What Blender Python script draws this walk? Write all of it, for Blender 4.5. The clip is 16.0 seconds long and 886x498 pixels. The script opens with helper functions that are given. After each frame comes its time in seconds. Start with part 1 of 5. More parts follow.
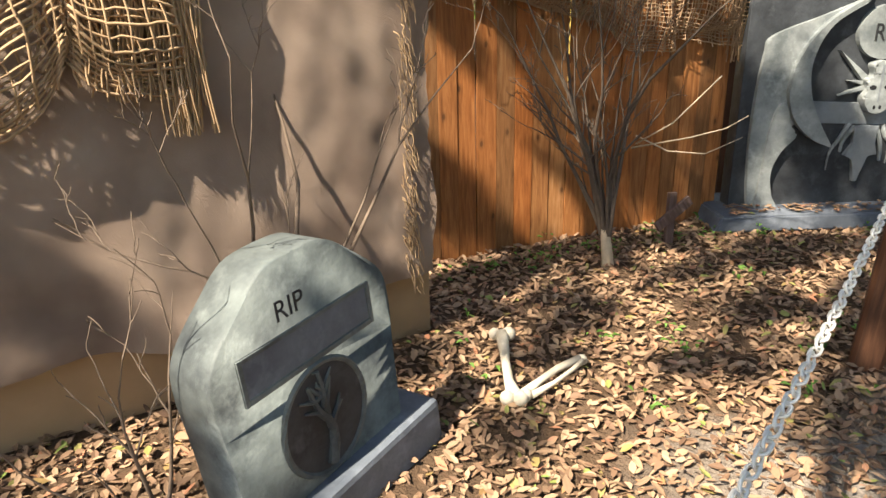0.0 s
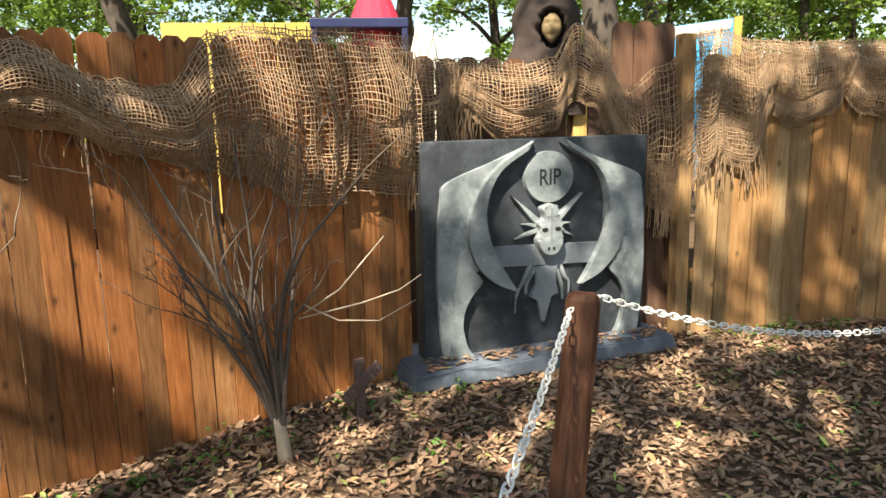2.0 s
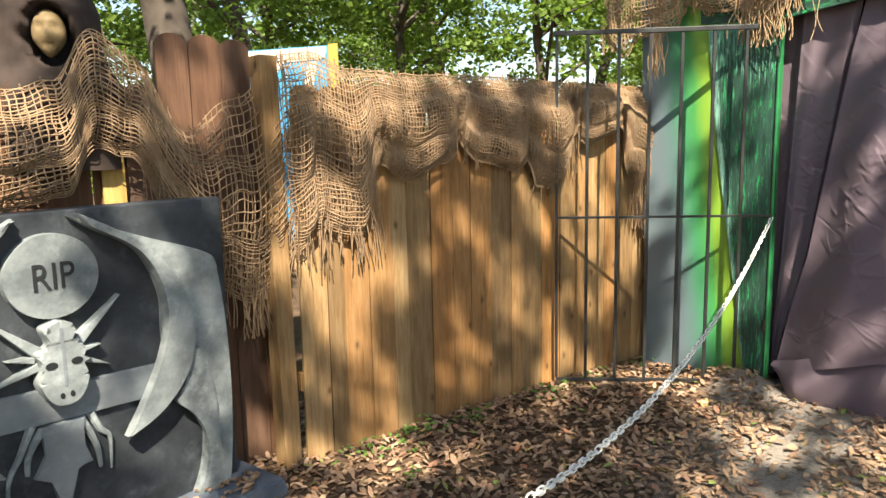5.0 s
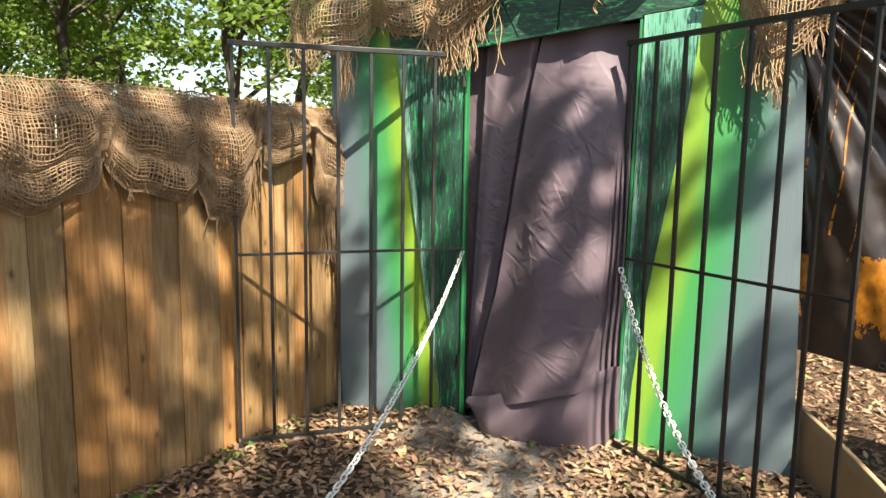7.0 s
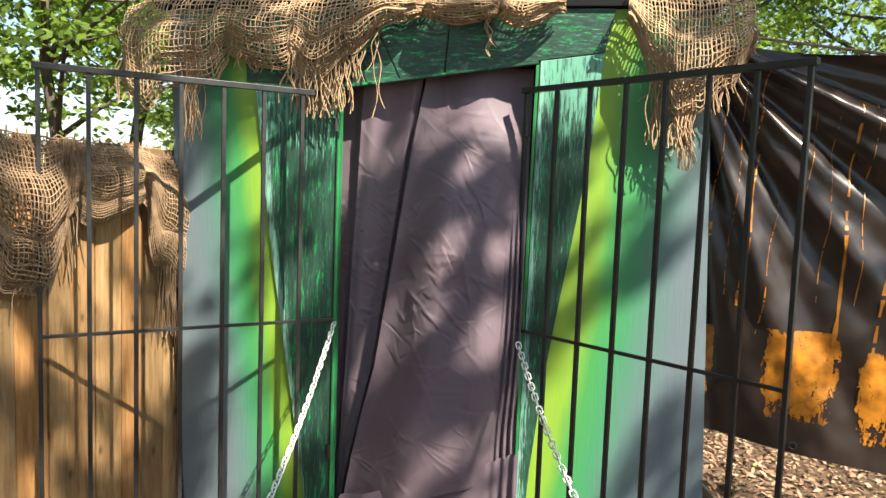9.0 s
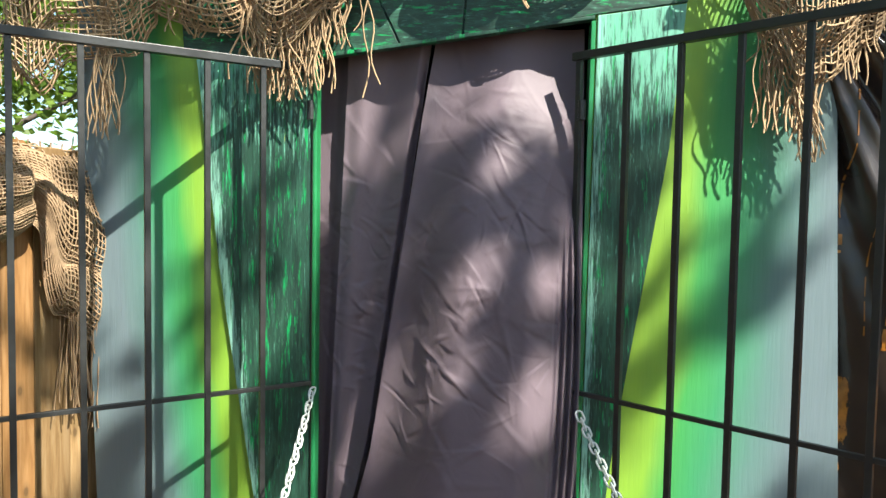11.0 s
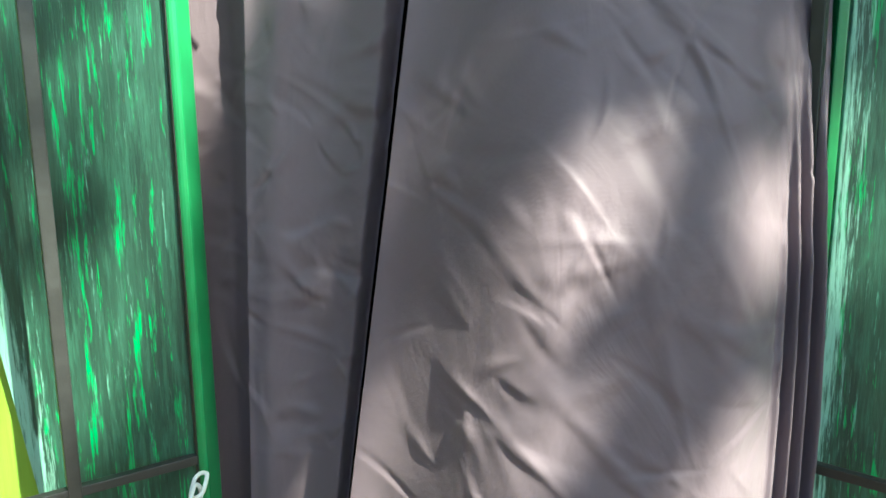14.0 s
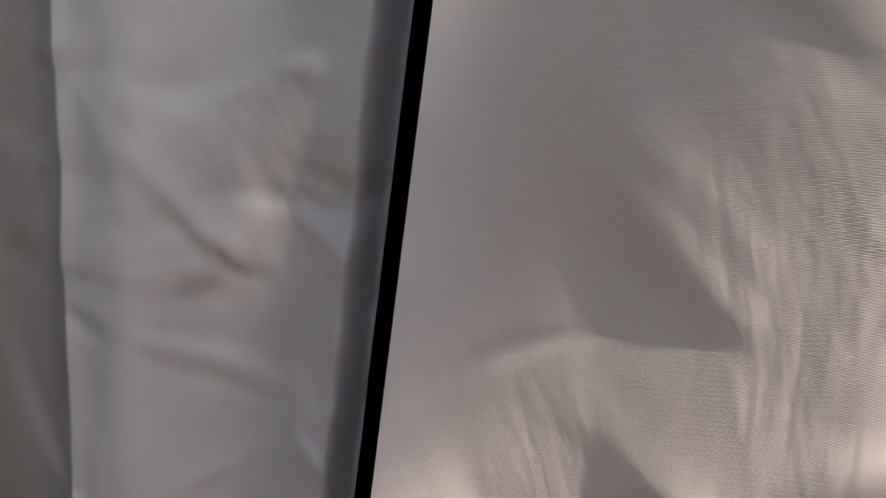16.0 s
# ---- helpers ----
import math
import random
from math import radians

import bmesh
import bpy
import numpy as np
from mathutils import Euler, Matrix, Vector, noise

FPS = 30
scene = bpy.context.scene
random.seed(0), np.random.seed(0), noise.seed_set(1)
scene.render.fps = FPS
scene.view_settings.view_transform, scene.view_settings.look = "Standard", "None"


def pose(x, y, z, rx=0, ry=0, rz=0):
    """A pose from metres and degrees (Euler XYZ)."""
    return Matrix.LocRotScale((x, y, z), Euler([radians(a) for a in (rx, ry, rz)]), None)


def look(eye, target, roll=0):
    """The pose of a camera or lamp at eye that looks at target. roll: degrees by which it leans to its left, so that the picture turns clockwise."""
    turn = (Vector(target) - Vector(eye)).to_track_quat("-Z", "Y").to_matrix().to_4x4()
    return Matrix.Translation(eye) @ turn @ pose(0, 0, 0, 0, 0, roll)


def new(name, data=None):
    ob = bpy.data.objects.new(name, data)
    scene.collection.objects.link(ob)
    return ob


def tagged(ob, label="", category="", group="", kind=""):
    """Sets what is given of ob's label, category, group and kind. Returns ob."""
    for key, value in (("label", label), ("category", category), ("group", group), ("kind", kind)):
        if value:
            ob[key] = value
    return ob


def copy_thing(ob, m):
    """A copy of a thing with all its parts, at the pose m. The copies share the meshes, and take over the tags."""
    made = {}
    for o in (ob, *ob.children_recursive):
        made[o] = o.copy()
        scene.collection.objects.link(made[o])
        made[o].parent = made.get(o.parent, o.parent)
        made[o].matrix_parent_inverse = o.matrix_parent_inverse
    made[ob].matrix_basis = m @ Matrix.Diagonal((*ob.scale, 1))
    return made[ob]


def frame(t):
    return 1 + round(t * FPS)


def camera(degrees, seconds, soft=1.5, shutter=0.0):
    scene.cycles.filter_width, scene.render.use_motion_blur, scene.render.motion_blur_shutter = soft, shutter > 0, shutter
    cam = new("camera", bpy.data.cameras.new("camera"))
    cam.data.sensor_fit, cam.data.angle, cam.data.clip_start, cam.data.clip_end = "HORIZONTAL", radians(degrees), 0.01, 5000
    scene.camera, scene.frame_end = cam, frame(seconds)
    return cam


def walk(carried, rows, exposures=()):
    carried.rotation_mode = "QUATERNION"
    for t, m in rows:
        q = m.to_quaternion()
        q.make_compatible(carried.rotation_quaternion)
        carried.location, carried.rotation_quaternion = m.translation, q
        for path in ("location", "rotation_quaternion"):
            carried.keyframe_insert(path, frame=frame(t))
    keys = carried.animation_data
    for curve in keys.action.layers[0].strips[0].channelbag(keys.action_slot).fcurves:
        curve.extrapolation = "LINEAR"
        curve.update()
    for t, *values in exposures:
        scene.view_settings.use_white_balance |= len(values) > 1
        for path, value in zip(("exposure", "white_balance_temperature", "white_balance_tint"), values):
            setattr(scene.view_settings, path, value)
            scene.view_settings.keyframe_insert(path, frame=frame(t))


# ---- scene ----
cam = camera(63.8, 16.0)
PATH = [
    (0, (3.456, -5.057, 1.402), (1.624, -5.455, 0.708), -1.3),
    (0.5, (3.298, -5.023, 1.416), (1.395, -5.198, 0.827), -2.0),
    (1, (3.152, -4.932, 1.428), (1.211, -4.945, 0.944), -1.9),
    (1.5, (2.981, -4.782, 1.487), (1.032, -4.668, 1.055), -1.3),
    (2, (2.841, -4.658, 1.489), (0.896, -4.386, 1.108), -1.1),
    (2.5, (2.62, -4.552, 1.515), (0.699, -4.108, 1.178), -0.8),
    (3, (2.403, -4.416, 1.535), (0.52, -3.81, 1.237), -0.8),
    (3.2, (2.341, -4.363, 1.55), (0.479, -3.698, 1.248), -0.8),
    (5.3, (1.546, -3.772, 1.539), (0.043, -2.489, 1.232), -1.2),
    (5.5, (1.533, -3.701, 1.552), (0.077, -2.365, 1.24), -1.1),
    (6, (1.509, -3.543, 1.538), (0.197, -2.065, 1.233), -0.6),
    (6.5, (1.451, -3.445, 1.57), (0.306, -1.832, 1.275), -0.3),
    (7, (1.365, -3.42, 1.618), (0.398, -1.691, 1.342), 0.9),
    (7.5, (1.314, -3.321, 1.639), (0.496, -1.512, 1.401), 1.3),
    (8, (1.208, -3.251, 1.676), (0.501, -1.391, 1.471), 1.2),
    (8.5, (1.098, -3.147, 1.699), (0.475, -1.256, 1.514), 1.6),
    (9, (1.023, -2.977, 1.71), (0.43, -1.075, 1.54), 2.1),
    (9.2, (0.976, -2.918, 1.72), (0.399, -1.011, 1.549), 2.3),
    (11.3, (0.513, -2.023, 1.651), (0.017, -0.088, 1.552), 0.9),
    (11.5, (0.471, -1.947, 1.657), (-0.019, -0.011, 1.553), 0.9),
    (12, (0.388, -1.732, 1.622), (-0.102, 0.204, 1.514), 0.7),
    (12.5, (0.289, -1.501, 1.623), (-0.147, 0.446, 1.492), 0.1),
    (13, (0.229, -1.289, 1.618), (-0.159, 0.658, 1.379), -0.1),
    (13.5, (0.178, -1.073, 1.6), (-0.188, 0.871, 1.307), -0.4),
    (14, (0.122, -0.893, 1.557), (-0.268, 1.041, 1.23), -0.7),
    (14.5, (0.052, -0.704, 1.508), (-0.355, 1.222, 1.151), -0.4),
    (15, (-0.004, -0.555, 1.473), (-0.407, 1.365, 1.083), 0.2),
    (15.5, (-0.062, -0.398, 1.418), (-0.411, 1.538, 1.072), -0.1),
    (16, (-0.098, -0.280, 1.378), (-0.400, 1.675, 1.086), -0.6),
]
walk(cam, [(t, look(eye, target, roll)) for t, eye, target, roll in PATH],
     [(0, 1.65, 7300, 11), (1.5, 1.7, 6900, 7), (3.2, 1.7, 6900, 8), (5.3, 1.75, 7000, 8), (9.2, 1.7, 6700, 8), (11.3, 1.9, 6200, -1), (12.5, 2.3, 5900, -12), (14, 2.65, 6300, -13), (15, 3.1, 7000, -15), (16, 3.7, 7400, -14)])

# ---- light ----
SUN_EL = radians(49)   # the sun stands well to the right of the door, half way up
sun_to = Vector((0.864 * math.cos(SUN_EL), -0.503 * math.cos(SUN_EL), math.sin(SUN_EL)))
world = bpy.data.worlds.new("world")
scene.world = world
world.use_nodes = True
wn = world.node_tree.nodes
sky = wn.new("ShaderNodeTexSky")
sky.sky_type = "NISHITA"
sky.sun_disc = False
sky.sun_elevation = SUN_EL
sky.sun_rotation = math.atan2(0.864, -0.503)
wn["Background"].inputs[1].default_value = 0.08
world.node_tree.links.new(sky.outputs[0], wn["Background"].inputs[0])
SHADE_N = 440   # leaf clumps in each shade tree
sun_data = bpy.data.lights.new("sun", "SUN")
sun_data.energy, sun_data.angle, sun_data.color = 5.0, radians(0.55), (1.0, 0.93, 0.82)
sun = new("sun", sun_data)
sun.matrix_world = look((0, 0, 0), -sun_to)
sun.location = (8, -8, 14)


# ---- materials ----
class Mat:
    """A node material with short ways to add nodes."""

    def __init__(self, name, rough=0.8, metal=0.0, spec=0.3):
        self.m = bpy.data.materials.new(name)
        self.m.use_nodes = True
        self.t = self.m.node_tree
        self.b = self.t.nodes["Principled BSDF"]
        self.b.inputs["Roughness"].default_value = rough
        self.b.inputs["Metallic"].default_value = metal
        self.b.inputs["Specular IOR Level"].default_value = spec
        self.co = self.t.nodes.new("ShaderNodeTexCoord").outputs["Object"]

    def n(self, kind, **values):
        node = self.t.nodes.new(kind)
        for k, v in values.items():
            node.inputs[k.replace("_", " ")].default_value = v
        return node

    def link(self, a, b):
        self.t.links.new(a, b)

    def scaled(self, s, rand=False):
        mp = self.t.nodes.new("ShaderNodeMapping")
        mp.inputs["Scale"].default_value = s
        self.link(self.co, mp.inputs["Vector"])
        if rand:
            oi = self.t.nodes.new("ShaderNodeObjectInfo")
            mul = self.n("ShaderNodeMath")
            mul.operation = "MULTIPLY"
            mul.inputs[1].default_value = 37.0
            self.link(oi.outputs["Random"], mul.inputs[0])
            comb = self.t.nodes.new("ShaderNodeCombineXYZ")
            for i in range(3):
                self.link(mul.outputs[0], comb.inputs[i])
            self.link(comb.outputs[0], mp.inputs["Location"])
        return mp.outputs[0]

    def noise(self, scale, s=(1, 1, 1), detail=4.0, rough=0.55, rand=False, dist=0.0):
        nd = self.n("ShaderNodeTexNoise", Scale=scale, Detail=detail, Roughness=rough, Distortion=dist)
        self.link(self.scaled(s, rand), nd.inputs["Vector"])
        return nd.outputs["Fac"]

    def ramp(self, fac, stops):
        r = self.t.nodes.new("ShaderNodeValToRGB")
        e = r.color_ramp.elements
        while len(e) < len(stops):
            e.new(0.5)
        for el, (p, c) in zip(e, stops):
            el.position = p
            el.color = (*c, 1) if len(c) == 3 else c
        self.link(fac, r.inputs[0])
        return r.outputs[0]

    def mix(self, fac, a, b, blend="MIX"):
        m = self.t.nodes.new("ShaderNodeMix")
        m.data_type, m.blend_type = "RGBA", blend
        for sock, v in ((m.inputs[0], fac), (m.inputs[6], a), (m.inputs[7], b)):
            if isinstance(v, (int, float)):
                sock.default_value = v
            elif isinstance(v, tuple):
                sock.default_value = (*v, 1)
            else:
                self.link(v, sock)
        return m.outputs[2]

    def math(self, op, a, b=0.0, c=0.0, clamp=False):
        m = self.t.nodes.new("ShaderNodeMath")
        m.operation, m.use_clamp = op, clamp
        for sock, v in zip(m.inputs, (a, b, c)):
            if isinstance(v, (int, float)):
                sock.default_value = v
            else:
                self.link(v, sock)
        return m.outputs[0]

    def xyz(self):
        s = self.t.nodes.new("ShaderNodeSeparateXYZ")
        self.link(self.co, s.inputs[0])
        return s.outputs

    def random(self):
        return self.t.nodes.new("ShaderNodeObjectInfo").outputs["Random"]

    def island(self):
        return self.t.nodes.new("ShaderNodeNewGeometry").outputs["Random Per Island"]

    def color(self, c):
        if isinstance(c, tuple):
            self.b.inputs["Base Color"].default_value = (*c, 1)
        else:
            self.link(c, self.b.inputs["Base Color"])
        return self

    def rough(self, c):
        self.link(c, self.b.inputs["Roughness"])
        return self

    def bump(self, h, strength=0.3, dist=0.01):
        b = self.n("ShaderNodeBump", Strength=strength, Distance=dist)
        self.link(h, b.inputs["Height"])
        self.link(b.outputs[0], self.b.inputs["Normal"])
        return self


def wood(name, dark, mid, light, knots=True, rough=0.75, spread=0.35):
    m = Mat(name, rough)
    grain = m.noise(9, (6, 6, 0.5), 6, 0.65, rand=True, dist=0.6)
    fine = m.noise(60, (4, 4, 0.15), 3, 0.6, rand=True)
    col = m.ramp(grain, [(0.28, dark), (0.5, mid), (0.72, light)])
    col = m.mix(m.math("MULTIPLY", fine, 0.35), col, dark)
    tone = m.ramp(m.random(), [(0, (1 - spread,) * 3), (0.2, (0.80, 0.80, 0.78)), (0.4, (1.12, 0.84, 0.58)), (0.6, (0.98, 0.98, 0.96)), (0.75, (1.25, 0.98, 0.72)), (0.9, (1.12, 1.18, 1.22)), (1, (1.3, 1.3, 1.3))])
    col = m.mix(1.0, col, tone, "MULTIPLY")
    if knots:
        v = m.n("ShaderNodeTexVoronoi", Scale=2.3)
        v.voronoi_dimensions = "2D"
        sp = m.t.nodes.new("ShaderNodeSeparateXYZ")
        m.link(m.scaled((1.9, 1.0, 1.0), True), sp.inputs[0])
        cb = m.t.nodes.new("ShaderNodeCombineXYZ")
        m.link(sp.outputs[0], cb.inputs[0])
        m.link(sp.outputs[2], cb.inputs[1])
        m.link(cb.outputs[0], v.inputs["Vector"])
        k = m.ramp(v.outputs["Distance"], [(0.025, (1, 1, 1)), (0.045, (0.4, 0.4, 0.4)), (0.09, (0.0, 0.0, 0.0))])
        col = m.mix(m.math("MULTIPLY", k, 0.75), col, tuple(x * 0.32 for x in dark))
    stain = m.ramp(m.noise(2.2, (1, 1, 0.6), 4), [(0.42, (1, 1, 1)), (0.75, (0.62, 0.58, 0.55))])
    col = m.mix(1.0, col, stain, "MULTIPLY")
    m.color(col)
    m.bump(m.math("ADD", m.math("MULTIPLY", grain, 0.6), fine), 0.35, 0.004)
    return m.m


def plain(name, c, var=0.25, scale=14, rough=0.7, metal=0.0, bump=0.15, spec=0.3):
    m = Mat(name, rough, metal, spec)
    nz = m.noise(scale, detail=5)
    big = m.noise(scale * 0.13, detail=3)
    lo, hi = tuple(x * (1 - var) for x in c), tuple(min(1, x * (1 + var)) for x in c)
    col = m.mix(0.5, m.ramp(nz, [(0.3, lo), (0.7, hi)]), m.ramp(big, [(0.3, hi), (0.7, lo)]))
    m.color(col)
    m.bump(nz, bump, 0.005)
    return m.m


M_PALE = wood("pale_pine", (0.185, 0.105, 0.042), (0.30, 0.185, 0.085), (0.39, 0.27, 0.15))
M_ORANGE = wood("stained_cedar", (0.15, 0.062, 0.022), (0.30, 0.135, 0.05), (0.42, 0.22, 0.10))
M_BROWN = wood("brown_painted_wood", (0.075, 0.042, 0.028), (0.115, 0.067, 0.045), (0.15, 0.09, 0.062), knots=False, spread=0.2)
M_POST = wood("dark_post_wood", (0.045, 0.024, 0.016), (0.085, 0.045, 0.03), (0.13, 0.075, 0.05), knots=False)
M_YELLOW_WOOD = wood("yellow_pine", (0.42, 0.25, 0.07), (0.55, 0.36, 0.12), (0.62, 0.44, 0.18), knots=False)
M_CROSS = wood("reddish_weathered_wood", (0.10, 0.06, 0.05), (0.19, 0.12, 0.10), (0.30, 0.22, 0.2), knots=False)
M_IRON = plain("black_iron", (0.018, 0.018, 0.018), 0.4, 40, 0.42, 0.0, 0.2, 0.5)
M_BARK = plain("bark", (0.085, 0.068, 0.055), 0.55, 9, 0.95, 0, 0.9)
M_TWIG = plain("twig_bark", (0.15, 0.112, 0.085), 0.45, 30, 0.9, 0, 0.4)
M_DEADWOOD = plain("bleached_twig", (0.48, 0.38, 0.27), 0.3, 30, 0.9, 0, 0.3)
M_CHAIN = plain("white_plastic", (0.74, 0.74, 0.70), 0.08, 20, 0.45, 0, 0.03)
M_BONE = plain("bone", (0.52, 0.47, 0.38), 0.3, 22, 0.75, 0, 0.4)
M_ROPE = plain("jute", (0.28, 0.185, 0.11), 0.35, 25, 0.95, 0, 0.3)
M_ROPE_DARK = plain("weathered_jute", (0.33, 0.22, 0.135), 0.4, 25, 0.95, 0, 0.3)
M_ROPE_PALE = plain("bleached_jute", (0.38, 0.26, 0.155), 0.3, 25, 0.95, 0, 0.3)
# black of the roof sheet; also darkness behind the curtain put into the colour
M_BLACK = plain("black_roof_and_dark_inside", (0.008, 0.008, 0.009), 0.2, 10, 0.95, 0, 0.1)
M_TAN = plain("tan_plywood", (0.33, 0.22, 0.125), 0.25, 5, 0.8, 0, 0.1)


def green_metal_leaf(name, a, b, trans=0.35):
    m = Mat(name, 0.5, 0, 0.35)
    col = m.ramp(m.island(), [(0, a), (0.6, b), (1, tuple(min(1, x * 1.25) for x in b))])
    m.color(col)
    out = m.t.nodes["Material Output"]
    tr = m.n("ShaderNodeBsdfTranslucent")
    m.link(m.mix(1.0, col, (1.5, 1.6, 0.9), "MULTIPLY"), tr.inputs["Color"])
    ms = m.t.nodes.new("ShaderNodeMixShader")
    ms.inputs[0].default_value = trans
    m.link(m.b.outputs[0], ms.inputs[1])
    m.link(tr.outputs[0], ms.inputs[2])
    m.link(ms.outputs[0], out.inputs["Surface"])
    return m.m


M_LEAF = green_metal_leaf("oak_foliage", (0.07, 0.12, 0.022), (0.15, 0.22, 0.045), 0.5)
M_WEED = green_metal_leaf("weed_leaf", (0.05, 0.12, 0.02), (0.12, 0.24, 0.05))


def litter_mat():
    m = Mat("dry_oak_leaf", 0.72)
    col = m.ramp(m.island(), [(0, (0.11, 0.062, 0.04)), (0.22, (0.20, 0.12, 0.075)), (0.5, (0.29, 0.185, 0.115)), (0.72, (0.36, 0.24, 0.15)),
                              (0.86, (0.42, 0.29, 0.19)), (0.94, (0.40, 0.17, 0.095)), (1.0, (0.17, 0.27, 0.06))])
    col = m.mix(m.math("MULTIPLY", m.noise(60), 0.35), col, (0.18, 0.115, 0.07))
    m.color(col)
    m.bump(m.noise(120), 0.2, 0.002)
    return m.m


def ground_mat():
    m = Mat("forest_soil", 0.95, 0, 0.1)
    a = m.noise(7, detail=7, rough=0.7)
    b = m.noise(60, detail=4, rough=0.7)
    soil = m.ramp(a, [(0.3, (0.055, 0.036, 0.024)), (0.55, (0.13, 0.085, 0.055)), (0.75, (0.21, 0.14, 0.09))])
    soil = m.mix(m.math("MULTIPLY", b, 0.6), soil, (0.10, 0.065, 0.042))
    sand = m.ramp(b, [(0.3, (0.24, 0.21, 0.18)), (0.7, (0.44, 0.40, 0.35))])
    x, y, z = m.xyz()
    # the trodden sand path runs to the door
    off = m.math("SUBTRACT", x, m.math("MULTIPLY", y, -0.42))
    d = m.math("ABSOLUTE", m.math("ADD", off, 0.12))
    wob = m.math("MULTIPLY", m.math("SUBTRACT", m.noise(1.6, detail=5), 0.5), 1.6)
    k = m.ramp(m.math("ADD", d, wob), [(0.28, (1, 1, 1)), (0.62, (0, 0, 0))])
    near = m.ramp(m.math("MULTIPLY", y, -0.2), [(0.9, (1, 1, 1)), (1.0, (0, 0, 0))])
    m.color(m.mix(m.math("MULTIPLY", m.math("MULTIPLY", k, near), 0.7), soil, sand))
    m.bump(m.math("ADD", a, b), 0.9, 0.02)
    return m.m


M_LITTER = litter_mat()
M_GROUND = ground_mat()


def wall_paint():
    """Grey plywood sprayed green and then lime towards the painted timber round the door."""
    m = Mat("sprayed_plywood", 0.5, 0, 0.4)
    x, y, z = m.xyz()
    wob = m.math("MULTIPLY", m.math("SUBTRACT", m.noise(2.6, (1, 1, 0.5), 3), 0.5), 0.16)
    left = m.math("MULTIPLY", m.math("SUBTRACT", m.math("MULTIPLY_ADD", z, -0.133, -0.548), x), 1.25)
    right = m.math("MULTIPLY", m.math("SUBTRACT", x, m.math("MULTIPLY_ADD", z, 0.13, 0.431)), 0.88)
    side = m.math("GREATER_THAN", x, 0.0)
    d = m.math("ADD", m.math("ADD", m.math("MULTIPLY", left, m.math("SUBTRACT", 1.0, side)), m.math("MULTIPLY", right, side)), wob)
    col = m.ramp(m.math("MULTIPLY", d, 1.6), [(0.0, (0.23, 0.38, 0.03)), (0.15, (0.20, 0.36, 0.03)), (0.26, (0.05, 0.27, 0.06)), (0.40, (0.045, 0.24, 0.10)),
                                              (0.58, (0.10, 0.18, 0.17)), (0.74, (0.13, 0.165, 0.19))])
    col = m.mix(m.math("MULTIPLY", m.noise(30, (1, 1, 0.12), 5), 0.22), col, (0.08, 0.16, 0.12))
    chips = m.ramp(m.noise(16, detail=6, rough=0.7), [(0.74, (0, 0, 0)), (0.77, (1, 1, 1))])
    col = m.mix(m.math("MULTIPLY", chips, 0.7), col, (0.30, 0.26, 0.19))
    m.color(col)
    m.bump(m.noise(40, (2, 2, 0.15), 5), 0.3, 0.004)
    return m.m


def brush_paint(name, s, seed_off, edges=(), fade=0.02):
    """Black-green timber, dry-brushed in emerald, mint and a little ochre; edges are lines x = a + b * z with a pale outline."""
    m = Mat(name, 0.46, 0, 0.4)

    def n(scale, detail, off, stretch=1.0):
        nd = m.n("ShaderNodeTexNoise", Scale=scale, Detail=detail, Roughness=0.7, Distortion=0.15)
        mp = m.t.nodes.new("ShaderNodeMapping")
        mp.inputs["Scale"].default_value = tuple(k if k > 0.5 else k * stretch for k in s)
        mp.inputs["Location"].default_value = (off + seed_off, off * 0.7, off * 1.3)
        m.link(m.co, mp.inputs["Vector"])
        m.link(mp.outputs[0], nd.inputs["Vector"])
        return nd.outputs["Fac"]

    x, y, z = m.xyz()
    high = m.math("MULTIPLY", m.math("SUBTRACT", z, 1.72, clamp=True), fade)
    base = m.ramp(n(6, 6, 0), [(0.3, (0.010, 0.024, 0.018)), (0.66, (0.022, 0.066, 0.044))])
    veil = m.ramp(n(26, 8, 2.2, 1.6), [(0.48, (0, 0, 0)), (0.62, (1, 1, 1))])
    col = m.mix(m.math("MULTIPLY", veil, 0.35), base, (0.05, 0.17, 0.11))
    em = m.ramp(n(17, 4, 4.1, 1.5), [(0.57, (0, 0, 0)), (0.64, (1, 1, 1))])
    torn = m.ramp(n(60, 3, 6.6, 0.8), [(0.36, (0, 0, 0)), (0.5, (1, 1, 1))])
    col = m.mix(m.math("MULTIPLY", m.math("MULTIPLY", em, torn), 0.9), col, (0.012, 0.31, 0.085))
    mint = m.ramp(m.math("ADD", n(22, 7, 9.7, 1.3), high), [(0.60, (0, 0, 0)), (0.70, (1, 1, 1))])
    col = m.mix(m.math("MULTIPLY", mint, 0.62), col, (0.20, 0.52, 0.38))
    for a, b in edges:
        d = m.math("ABSOLUTE", m.math("SUBTRACT", x, m.math("MULTIPLY_ADD", z, b, a)))
        rim = m.ramp(m.math("ADD", m.math("MULTIPLY", d, 9.0), m.math("MULTIPLY", m.math("SUBTRACT", n(40, 6, 15.0), 0.5), 1.4)), [(0.02, (1, 1, 1)), (0.22, (0, 0, 0))])
        col = m.mix(m.math("MULTIPLY", rim, 0.6), col, (0.32, 0.62, 0.50))
    oc = m.ramp(n(13, 5, 21.0, 1.4), [(0.70, (0, 0, 0)), (0.75, (1, 1, 1))])
    col = m.mix(m.math("MULTIPLY", m.math("MULTIPLY", oc, torn), 0.8), col, (0.32, 0.30, 0.05))
    m.color(col)
    m.bump(n(45, 5, 3.3), 0.4, 0.003)
    return m.m


